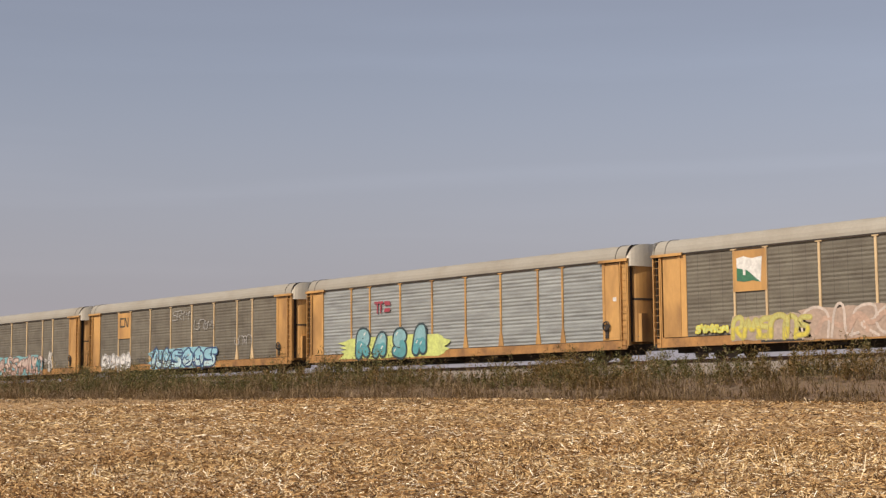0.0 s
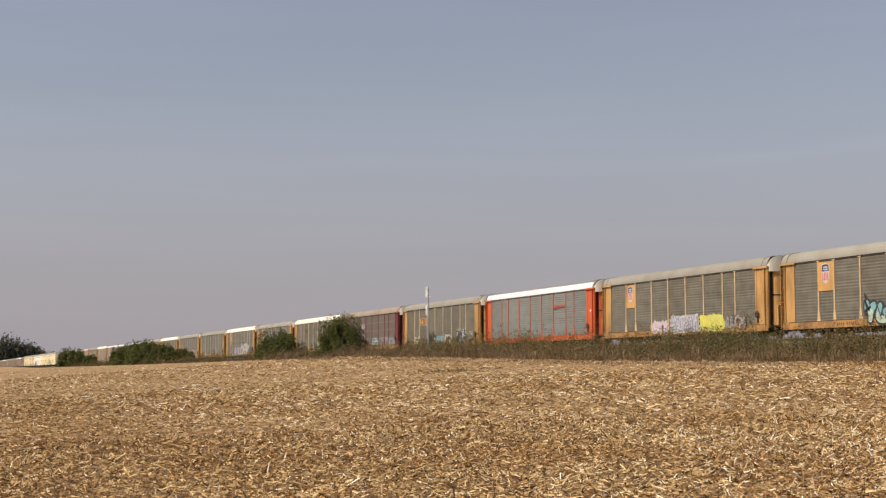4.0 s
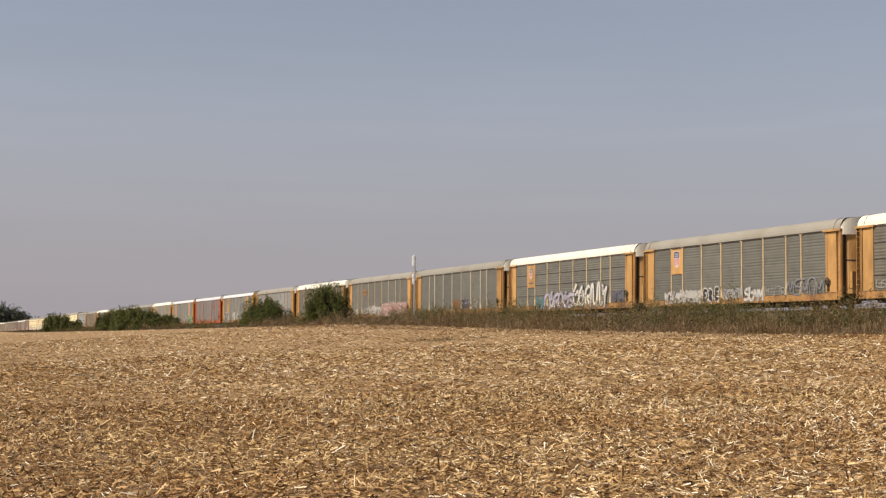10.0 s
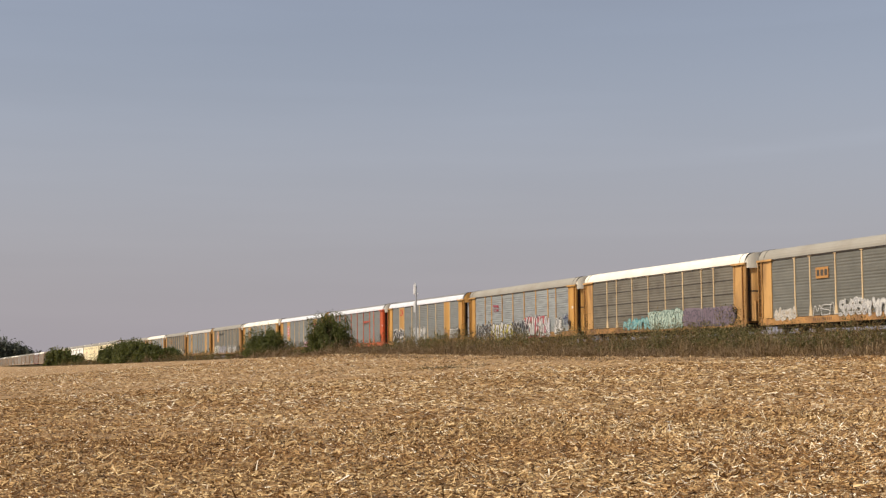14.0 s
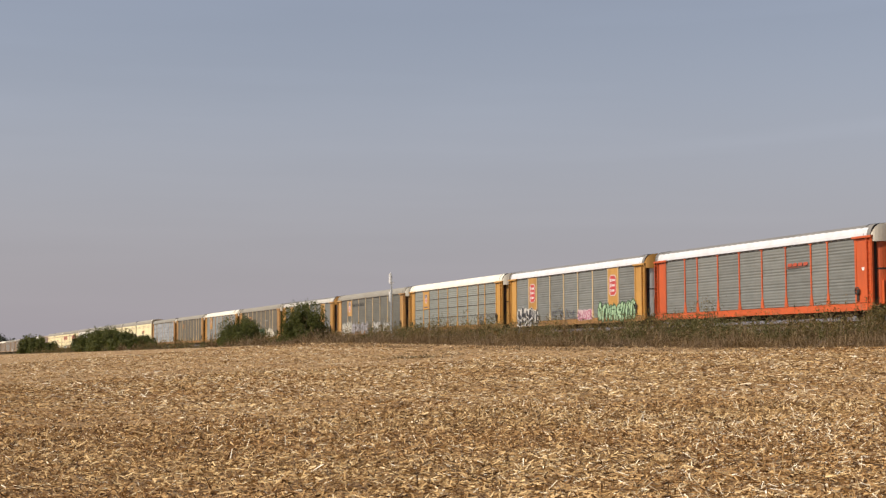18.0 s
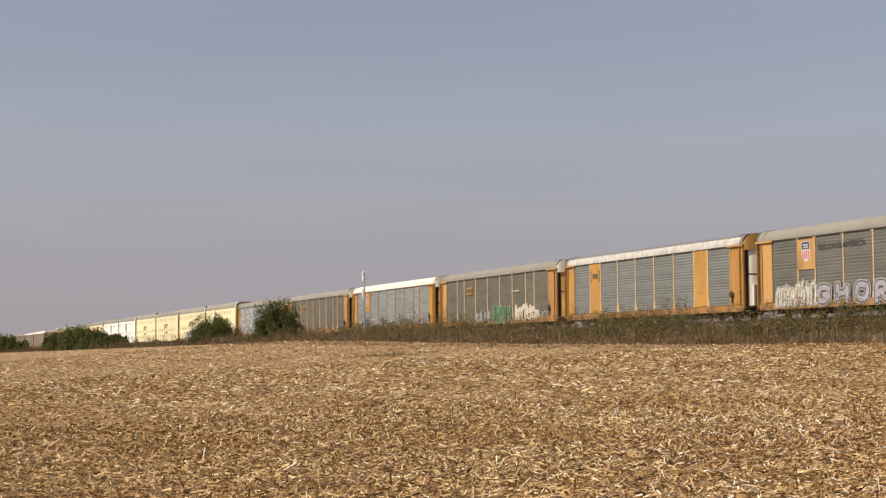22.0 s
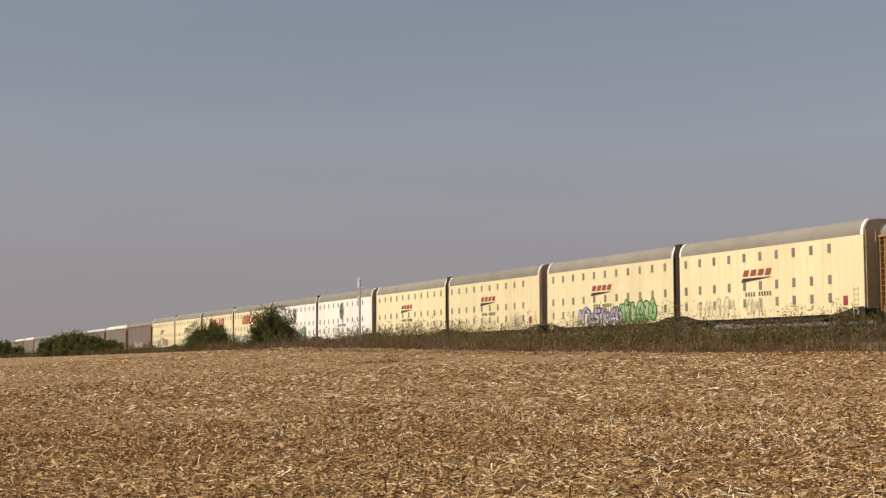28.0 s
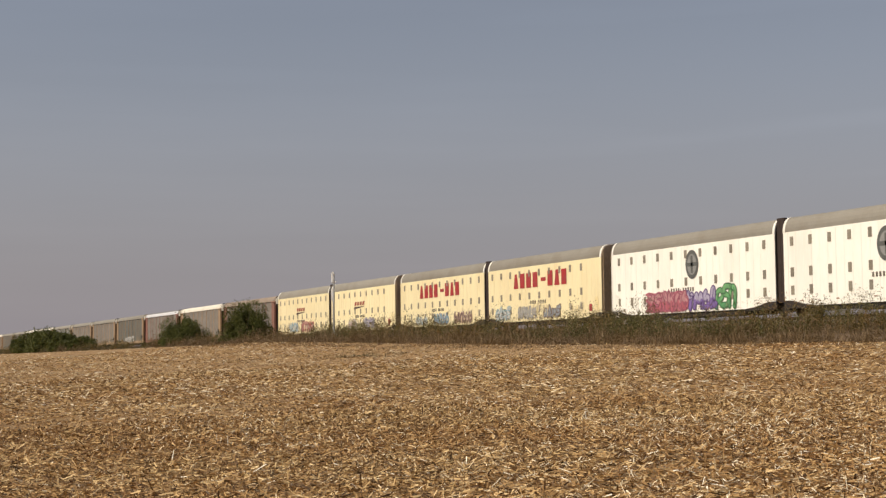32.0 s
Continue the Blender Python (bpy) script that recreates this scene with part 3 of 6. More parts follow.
tufts("bush_skirts", np.concatenate([stands(26, -158, -216, 43.2, 45.6, 22, 1.0), stands(22, -276, -395, 43, 45.2, 20, 1.6)]), 12, 0.02, "brown grass round the feet of the bushes", DRYGRASS, 1.25)
forbs("leafy_weeds", np.concatenate([clumped(thin_near(bank_places(6600, -15, -170, 46.0, 55.6)), 0.58), bank_places(420, -15, -170, 51, 55.6), stands(44, -30, -170, 46, 54.8, 24, 1.1)]), 44, 0.12, "ragged green leafy weeds on the railway bank")
forbs("dry_weeds", thin_near(bank_places(2600, -15, -190, 43.2, 51.0)), 28, 0.085, "dead grey-brown weeds with dry leaves on the bank", DRYGRASS, 0.7)
forbs("far_leafy_weeds", clumped(bank_places(6000, -170, -480, 43.0, 54.0), 0.45), 22, 0.10, "ragged green leafy weeds far along the bank")
forbs("tall_weeds", stands(24, -34, -165, 52.5, 55.2, 13, 0.9), 60, 0.115, "tall green weeds standing against the wagons' sills", grow=1.15)


# ---- railway ----
def ballast_height(x, y):
    off = np.abs(np.asarray(y, float) - TRACK_Y)
    return RAIL_Z - 0.22 - np.clip(off - 1.75, 0, None) * 0.5 + 0.03 * np.sin(x * 5.1 + y * 9.7) * np.sin(y * 7.3 - x * 3.1)


tagged(sheet("ballast", np.concatenate([np.arange(-2400, -200, 40), np.arange(-200, 20, 1.0), np.arange(20, 500, 40)]),
             np.arange(TRACK_Y - 4.2, TRACK_Y + 4.21, 0.42), ballast_height, BALLAST), "grey crushed stone ballast shoulder", "ballast", kind="structure")
track = tagged(new("track"), "railway track of worn steel rails on dark timber ties", "railway track", kind="structure")
for side in (-0.755, 0.755):
    head = [(side + y, RAIL_Z + z) for y, z in ((-0.037, 0), (0.037, 0), (0.037, -0.04), (0.012, -0.055), (0.012, -0.14), (0.07, -0.17), (-0.07, -0.17), (-0.012, -0.14), (-0.012, -0.055), (-0.037, -0.04))]
    part("rail", Shape().sweep([(TRACK_Y + y, z) for y, z in head], -2400, 500).mesh(RUST), track)
tie_mesh = Shape().box(-0.115, 0.115, -1.3, 1.3, -0.18, 0, 0.02).mesh(TIE)
for i in range(290):
    part("tie", tie_mesh, track, at=(-12 - 0.52 * i, TRACK_Y, RAIL_Z - 0.175))
rest = Shape()
for i in range(1100):
    x = -12 - 0.52 * (290 + i)
    rest.box(x - 0.115, x + 0.115, TRACK_Y - 1.3, TRACK_Y + 1.3, RAIL_Z - 0.355, RAIL_Z - 0.175)
tagged(part("ties_beyond", rest.mesh(TIE), track), kind="stuff")

# ---- auto carrier wagons ----
LENGTH, PITCH, HALF = 27.1, 28.7, 1.525
BAYS = (2.88, 1.81, 2.87, 2.86, 2.86, 2.86, 2.87, 1.81, 2.88)
START = (LENGTH - sum(BAYS)) / 2
POSTS = [START + sum(BAYS[:i]) for i in range(10)]
SILL, FOOT, EAVE, TOP = 0.56, 1.06, 5.02, 5.86


def bay_x(b):
    """Metres along the wagon at bay coordinate b (0 to 9)."""
    i = min(int(b), 8)
    return POSTS[i] + (b - i) * BAYS[i]


def roof_ring(half, eave, top, thick=0.06):
    """Shoulder curve and gentle crown of a roof, as a closed ring of (y, z)."""
    outer = []
    for i in range(7):
        a = i / 6 * math.pi / 2
        outer.append((-half + 0.62 * (1 - math.cos(a)), eave + (top - eave - 0.06) * math.sin(a)))
    outer += [(-half * 0.3, top - 0.01), (0, top)]
    outer += [(-y, z) for y, z in outer[-2::-1]]
    inner = [(y * 0.96, z - thick) for y, z in outer]
    return outer + inner[::-1]


def roof_height(y):
    """Height of the roof's outer skin at y metres from the middle."""
    ring = roof_ring(HALF, EAVE, TOP)[:9]
    return float(np.interp(HALF - y, [p[0] + HALF for p in ring], [p[1] for p in ring]))


def corrugated(width, ridges=20, deep=0.024, seams=0):
    """One closed side sheet: level ridges in front, flat behind; grimy seams divide it into fields."""
    rows, half = ridges * 2, 0.010
    xs = [0.0]
    for i in range(seams):
        x = width * (i + 1) / (seams + 1)
        xs += [x - half, x + half]
    xs.append(width)
    levels = [FOOT + (EAVE - FOOT) * i / rows for i in range(rows + 1)]
    ring = [(-HALF + 0.05 + ((deep * 1.2 if i % 10 < 6 else deep * 0.5) if i % 2 else 0), z) for i, z in enumerate(levels)] + [(-HALF + 0.12, EAVE), (-HALF + 0.12, FOOT)]
    n = len(ring)
    s = Shape()
    s.v = [(x, y, z) for x in xs for y, z in ring]
    for c in range(len(xs) - 1):
        for k in range(n):
            s.f.append((c * n + k, (c + 1) * n + k, (c + 1) * n + (k + 1) % n, c * n + (k + 1) % n))
            s.m.append(c % 2)
    s.f += [tuple(range(n)), tuple(range((len(xs) - 1) * n, len(xs) * n))[::-1]]
    s.m += [0, 0]
    return s


def post_shape():
    """Upright side post, flared at its foot and with a small head plate."""
    s = Shape().box(-0.065, 0.065, -HALF, -HALF + 0.10, FOOT - 0.02, EAVE, 0.015)
    v = [(-0.2, -HALF + 0.004, FOOT - 0.02), (0.2, -HALF + 0.004, FOOT - 0.02), (0.066, -HALF + 0.004, FOOT + 0.75), (-0.066, -HALF + 0.004, FOOT + 0.75)]
    v += [(x, -HALF + 0.09, z) for x, y, z in v]
    s.add(v, [(0, 1, 2, 3), (7, 6, 5, 4), (0, 4, 5, 1), (1, 5, 6, 2), (3, 2, 6, 7), (0, 3, 7, 4)])
    return s.box(-0.17, 0.17, -HALF - 0.012, -HALF + 0.1, EAVE - 0.07, EAVE + 0.02)


def corner_shape(front):
    """End bay: solid side panel, flanged corner post and head ledge; mirrored for the rear end."""
    w = START
    s = Shape()
    back = 0.07 if front else 0.26
    parts = [(0.63, w - 0.02, -HALF + 0.03, -HALF + 0.09, FOOT, EAVE - 0.1), (0.0, 0.10, -HALF - 0.01, -HALF + 0.14, FOOT - 0.3, EAVE),
             (0.46, 0.57, -HALF - 0.004, -HALF + 0.12, FOOT, EAVE), (0.1, 0.46, -HALF + back, -HALF + back + 0.05, FOOT - 0.2, EAVE),
             (w - 0.12, w + 0.05, -HALF - 0.004, -HALF + 0.1, FOOT, EAVE), (-0.02, w + 0.22, -HALF - 0.10, -HALF + 0.1, EAVE - 0.06, EAVE + 0.07)]
    if w > 1:
        parts += [(0.72, w - 0.2, -HALF + 0.022, -HALF + 0.09, FOOT + 0.12, FOOT + 0.5), (0.7, w - 0.25, -HALF + 0.022, -HALF + 0.09, EAVE - 1.5, EAVE - 1.25)]
    for a, b, c, d, e, g in parts:
        x0, x1 = (LENGTH - b, LENGTH - a) if front else (a, b)
        s.box(x0, x1, c, d, e, g, 0.01)
    return s


def ladder_shape(front):
    s = Shape()
    for i in range(13):
        z = FOOT - 0.25 + 0.33 * i
        x0, x1 = 0.08, 0.48
        if front:
            x0, x1 = LENGTH - x1, LENGTH - x0
        s.tube((x0, -HALF - 0.03, z), (x1, -HALF - 0.03, z), 0.016, sides=5)
    for x in (x0, x1):
        s.box(x - 0.025, x + 0.025, -HALF - 0.05, -HALF + 0.0, FOOT - 0.4, EAVE - 0.1)
    return s


def bulge(front, grow, tops, foot, wide=HALF - 0.14):
    """A bowed end wall: plan rounded outwards, upper edge at tops(y)."""
    half, steps = wide + grow, 14
    ring = []
    for i in range(steps + 1):
        y = -half * math.cos(math.pi * i / steps)
        x = 0.10 - (0.42 + grow) * math.sqrt(max(0.0, 1 - (y / half) ** 2))
        ring.append((LENGTH - x if front else x, y))
    n = len(ring)
    v = [(x, y, foot) for x, y in ring] + [(x, y, tops(y)) for x, y in ring]
    f = [(i, i + 1, n + i + 1, n + i) for i in range(n - 1)] + [tuple(range(n - 1, -1, -1)), tuple(range(n, 2 * n)), (n - 1, 0, n, 2 * n - 1)]
    return Shape().add(v, f)


def end_door_shape(front):
    """Tall bowed end doors with a lock bar, hinge pads and a low step."""
    s = bulge(front, 0.0, lambda y: EAVE - 0.30, FOOT - 0.1, HALF - 0.40)
    s2 = bulge(front, 0.012, lambda y: 3.13, 3.03, HALF - 0.40)
    s.add(s2.v, s2.f, 1)
    x = LENGTH + 0.28 if front else -0.28
    return s.box(x - 0.1, x + 0.1, -1.0, -0.55, FOOT - 0.1, FOOT + 1.3, 0.02)


def end_hood_shape(front):
    """White shell that closes the roof above the end doors."""
    return bulge(front, 0.006, lambda y: roof_height(abs(y)) + 0.004, EAVE - 0.30, HALF - 0.02)


def roof_rim_shape(front):
    """Black hoops over the roof: one on the end, one a little inward."""
    s = Shape()
    for a, b, up in ((0.085, 0.13, 0.02), (0.80, 0.835, 0.03)):
        s.sweep(roof_ring(HALF + 0.01, EAVE, TOP + up, 0.07), *((LENGTH - b, LENGTH - a) if front else (a, b)))
    return s


def deck_shape():
    """Flat wagon frame: side sills, deck and centre sill, cut up at the ends."""
    s = Shape().box(0.2, LENGTH - 0.2, -HALF, -HALF + 0.14, SILL + 0.02, FOOT - 0.04, 0.02)
    s.box(0.2, LENGTH - 0.2, HALF - 0.14, HALF, SILL + 0.02, FOOT - 0.04, 0.02)
    return s.box(0.25, LENGTH - 0.25, -HALF + 0.15, HALF - 0.15, 0.86, 0.99)


def under_shape():
    s = Shape().box(-0.3, LENGTH + 0.3, -0.32, 0.32, 0.52, 0.86).box(5.0, LENGTH - 5.0, -0.5, 0.5, 0.26, 0.9, 0.1)
    for x in (0.5, LENGTH - 4.9):
        s.box(x, x + 4.4, -0.42, 0.42, 0.34, 0.9, 0.1)
    for x in (9.5, 12.5, 16.0):
        s.box(x, x + 1.3, -1.2, -0.4, 0.42, 0.8, 0.05)
    s.tube((7.8, -1.1, 0.62), (7.8 + 1.1, -1.1, 0.62), 0.2, sides=10)
    return s


def far_side_shape():
    return Shape().box(0.1, LENGTH - 0.1, HALF - 0.08, HALF, FOOT, EAVE)


def truck_shape(x):
    s = Shape()
    for y in (-1.12, 1.02):
        v = [(x - 1.25, 0.62), (x - 0.55, 0.78), (x + 0.55, 0.78), (x + 1.25, 0.62), (x + 1.1, 0.42), (x + 0.5, 0.26), (x - 0.5, 0.26), (x - 1.1, 0.42)]
        k = [(px, y, z) for px, z in v] + [(px, y + 0.1, z) for px, z in v]
        s.add(k, [tuple(range(8)), tuple(range(15, 7, -1))] + [(i, 8 + i, 8 + (i + 1) % 8, (i + 1) % 8) for i in range(8)])
    return s.box(x - 0.22, x + 0.22, -1.1, 1.1, 0.42, 0.62, 0.03)


def wheel_shape(r=0.42):
    s = Shape()
    for y in (-0.80, 0.66):
        s.tube((0, y, 0), (0, y + 0.14, 0), r, sides=20)
    return s.tube((0, -1.02, 0), (0, 1.02, 0), 0.08, sides=8)


def brake_wheel_shape():
    """Rim of the hand brake wheel at the front corner: one closed ring with a dished web."""
    s, x, z, n = Shape(), LENGTH - 1.45, FOOT + 0.72, 14
    v = []
    for i in range(n):
        a = 2 * math.pi * i / n
        v += [(x + r * math.cos(a), y, z + r * math.sin(a)) for r, y in ((0.26, -HALF - 0.08), (0.20, -HALF - 0.115), (0.19, -HALF - 0.06), (0.05, -HALF - 0.04))]
    f = []
    for i in range(n):
        k, m = i * 4, (i + 1) % n * 4
        f += [(k, m, m + 1, k + 1), (k + 1, m + 1, m + 2, k + 2), (k + 2, m + 2, m, k)]
        if i % 3 == 0:
            f.append((k + 2, m + 2, m + 3, k + 3))
    return s.add(v, f)


def brake_gear_shape():
    x, z = LENGTH - 1.45, FOOT + 0.72
    return Shape().box(x - 0.11, x + 0.11, -HALF - 0.045, -HALF + 0.04, z - 0.6, z + 0.07, 0.02)


def coupler_shape():
    return Shape().box(LENGTH + 0.2, LENGTH + 0.86, -0.09, 0.09, 0.62, 0.82, 0.02).box(LENGTH + 0.62, LENGTH + 1.0, -0.17, 0.17, 0.55, 0.9, 0.05)


def bar_shape():
    """A level belt across all the panels."""
    return Shape().box(POSTS[0], POSTS[-1], -HALF + 0.008, -HALF + 0.06, -0.022, 0.022)


def rounded(pts):
    """Cuts the corners of a polyline twice."""
    for _ in range(2):
        out = [pts[0]]
        for (xa, za), (xb, zb) in zip(pts, pts[1:]):
            out += [(xa * 0.75 + xb * 0.25, za * 0.75 + zb * 0.25), (xa * 0.25 + xb * 0.75, za * 0.25 + zb * 0.75)]
        pts = out + [pts[-1]]
    return pts


GLYPHS = {"R": ((0.12, -0.05), (0.1, 0.9), (0.3, 1.1), (0.9, 1.05), (0.95, 0.6), (0.3, 0.5), (0.15, 0.45), (0.6, 0.3), (1.05, 0.0)),
          "A": ((0.0, 0.0), (0.3, 0.9), (0.55, 1.1), (0.8, 1.0), (0.8, 0.3), (0.85, 0.0), (0.78, 0.34), (0.2, 0.36)),
          "O": ((0.5, 1.05), (0.05, 1.0), (0.0, 0.0), (0.95, -0.05), (1.0, 1.0), (0.5, 1.05)),
          "C": ((0.95, 0.9), (0.5, 1.1), (0.0, 1.0), (0.0, 0.0), (0.5, -0.05), (1.0, 0.15)),
          "E": ((0.95, 1.0), (0.1, 1.05), (0.0, 0.55), (0.8, 0.52), (0.05, 0.48), (0.1, -0.05), (1.0, 0.0)),
          "G": ((0.95, 0.9), (0.5, 1.1), (0.0, 0.95), (0.0, 0.05), (0.5, -0.05), (0.95, 0.1), (0.95, 0.5), (0.5, 0.5)),
          "H": ((0.08, 1.05), (0.1, 0.0), (0.1, 0.52), (0.9, 0.54), (0.9, 1.05), (0.92, 0.0)),
          "I": ((0.5, 0.0), (0.48, 0.5), (0.52, 1.0)),
          "K": ((0.1, 1.05), (0.08, 0.0), (0.1, 0.45), (0.9, 1.05), (0.3, 0.5), (0.5, 0.45), (1.05, -0.05)),
          "M": ((0.0, 0.0), (0.05, 1.05), (0.12, 1.0), (0.5, 0.3), (0.88, 1.0), (0.95, 1.05), (1.0, 0.0)),
          "N": ((0.02, 0.0), (0.05, 1.05), (0.12, 1.0), (0.85, 0.05), (0.95, 0.0), (0.98, 1.05)),
          "S": ((0.95, 0.85), (0.7, 1.1), (0.1, 1.0), (0.1, 0.5), (0.9, 0.55), (1.0, 0.0), (0.5, -0.05), (0.0, 0.1))}
# strokes of sprayed forms that spell nothing
FORMS = (((0.05, 0.0), (0.0, 0.85), (0.5, 1.15), (1.0, 0.85), (0.95, 0.0)), ((0.1, 1.05), (0.0, 0.15), (0.5, -0.1), (0.95, 0.2), (0.85, 0.65), (0.5, 0.6)),
         ((0.15, 0.0), (0.1, 0.95), (0.8, 1.1), (0.9, 0.5), (0.25, 0.45), (1.0, -0.02)), ((0.0, 0.0), (0.15, 1.1), (0.5, 0.15), (0.75, 1.1), (1.0, 0.0)),
         ((0.1, 1.05), (0.2, 0.45), (0.85, 1.05), (0.5, 0.5), (0.55, -0.05)), ((0.5, 1.1), (0.05, 0.65), (0.25, 0.0), (0.9, 0.1), (0.85, 0.85), (0.45, 0.6)),
         ((0.95, 1.0), (0.2, 1.05), (0.05, 0.6), (0.85, 0.5), (0.8, 0.0), (0.05, 0.0)), ((0.2, 0.0), (0.25, 1.05), (0.55, 1.1), (0.6, 0.0), (0.95, 0.1)))


def stroke(s, pts, half, y, slot, upper=None, split=0.0, sides=10):
    """A fat rounded line through pts; pieces whose middle lies above split may take the slot upper."""
    step = 0
    for (xa, za), (xb, zb) in zip(pts, pts[1:]):
        d = math.hypot(xb - xa, zb - za) or 1
        nx, nz = -(zb - za) / d * half, (xb - xa) / d * half
        k = upper if upper is not None and (za + zb) / 2 > split else slot
        yy = y - 0.00004 * step
        s.add([(xa + nx, yy, za + nz), (xa - nx, yy, za - nz), (xb - nx, yy, zb - nz), (xb + nx, yy, zb + nz)], [(0, 1, 2, 3)], k)
        step += 1
    for x, z in pts:
        k = upper if upper is not None and z > split else slot
        yy = y - 0.00004 * step
        s.add([(x + half * 1.03 * math.cos(a * 2 * math.pi / sides), yy, z + half * 1.03 * math.sin(a * 2 * math.pi / sides)) for a in range(sides)], [tuple(range(sides))], k)
        step += 1


def lettering(w, h, count, seed, word="", fat=1.0, halo=False, upper=False, shine=False, thin=False, core=0.6):
    """Sprayed letter forms, each a shape: halo, outline, fill in one or two colours, strokes of shine; or thin single lines."""
    r = random.Random(seed)
    count = len(word) or (count if thin else round(count * 1.5))
    cell = w / max(count, 1)
    for k in range(count):
        s = Shape()
        path = GLYPHS[word[k]] if word else r.choice(FORMS)
        tilt, hh, ww = r.uniform(0.02, 0.2), h * r.uniform(0.86, 1.0), cell * (r.uniform(0.82, 0.95) if word else r.uniform(1.25, 1.7))
        body = min((0.20 if word else 0.25) * cell, 0.17 * h) * r.uniform(0.92, 1.1) * fat
        if thin:
            body = max(0.022, 0.032 * h) * fat
        room = body * (1.25 if halo else 1.0)
        lift = r.uniform(-0.03, 0.05) * h
        pts = rounded([(room + x * (ww - 2 * room) + tilt * z * hh * 0.6 + r.uniform(-0.03, 0.03) * cell, lift + room + z * (hh - 2 * room) + r.uniform(-0.02, 0.02) * h) for x, z in path])
        deep = -0.011 * (k % 2)
        if thin:
            stroke(s, pts, body, deep, 1, sides=6)
            yield cell * k, s
            continue
        if halo:
            stroke(s, pts, body * 1.32, deep + 0.003, 0)
        stroke(s, pts, body, deep, 1)
        stroke(s, pts, body * core, deep - 0.004, 2, 3 if upper else None, lift + hh * 0.48)
        if not word:
            # slits and barbs that break up the form
            for q in range(3):
                x, z = r.choice(pts)
                a, u = r.uniform(0, math.pi), body * r.uniform(0.8, 1.9)
                stroke(s, [(x - u * math.cos(a), z - u * math.sin(a)), (x + u * 0.6 * math.cos(a + 0.4), z + u * math.sin(a))], body * r.uniform(0.12, 0.24), deep - 0.0075, r.choice((1, 1, 0)), sides=6)
        if shine:
            for q in range(2):
                x, z = r.choice(pts[len(pts) // 4:])
                u = body * 0.5
                s.add([(x - u, deep - 0.009, z), (x - u * 0.6, deep - 0.009, z - u * 0.25), (x + u * 0.2, deep - 0.009, z + u * 0.75), (x - u * 0.2, deep - 0.009, z + u * 0.9)], [(0, 1, 2, 3)], 4)
        yield cell * k, s


WHT, BLK, PNK, RED, TEA, LBL, LIL, GRN, LIM, YEL, SAL, BRN, GRY, NAV, PUR = (
    (0.56, 0.54, 0.49), (0.03, 0.03, 0.035), (0.56, 0.22, 0.28), (0.42, 0.06, 0.06), (0.08, 0.28, 0.30), (0.26, 0.42, 0.47), (0.42, 0.38, 0.50),
    (0.10, 0.32, 0.13), (0.52, 0.58, 0.18), (0.62, 0.52, 0.05), (0.48, 0.33, 0.27), (0.16, 0.10, 0.08), (0.30, 0.30, 0.29), (0.03, 0.04, 0.12), (0.22, 0.14, 0.38))


def graffiti(car, x0, x1, z0, z1, fill, line, count, seed, shine=None, face=-HALF - 0.018, label="sprayed graffiti lettering", word="",
             halo=None, upper=None, fat=1.0, thin=False, cloud=None):
    mats = [paint(halo or line), paint(line), paint(fill), paint(upper or fill), paint(shine or WHT)]
    if cloud:
        r = random.Random(seed + 7)
        w, h, n = x1 - x0, z1 - z0, 36
        rim = []
        for q in range(n):
            a = 2 * math.pi * q / n
            big = (0.5 / max(abs(math.cos(a)), abs(math.sin(a)), 0.72)) * r.uniform(0.86, 1.06)
            rim.append((w / 2 + math.cos(a) * big * w * 1.04, 0.004, max(0.0, h * 0.48 + math.sin(a) * big * h)))
        part("graffiti_backing", Shape().add(rim, [tuple(range(n))]).mesh(paint(cloud)), car, "sprayed patch of colour behind graffiti", (x0, face, z0))
    for dx, s in lettering(x1 - x0, z1 - z0, count, seed, word, fat, bool(halo), bool(upper), bool(shine), thin, 0.78 if fill == BLK else 0.66 if word else 0.6):
        part("graffiti_letter", s.mesh(*mats), car, label, (x0 + dx, face, z0))


def plate(name, car, x0, x1, z0, z1, mat, label="", proud=0.006, face=-HALF):
    me = Shape().box(x0, x1, face - proud, face + 0.06, z0, z1).mesh(mat)
    return part(name, me, car, label)


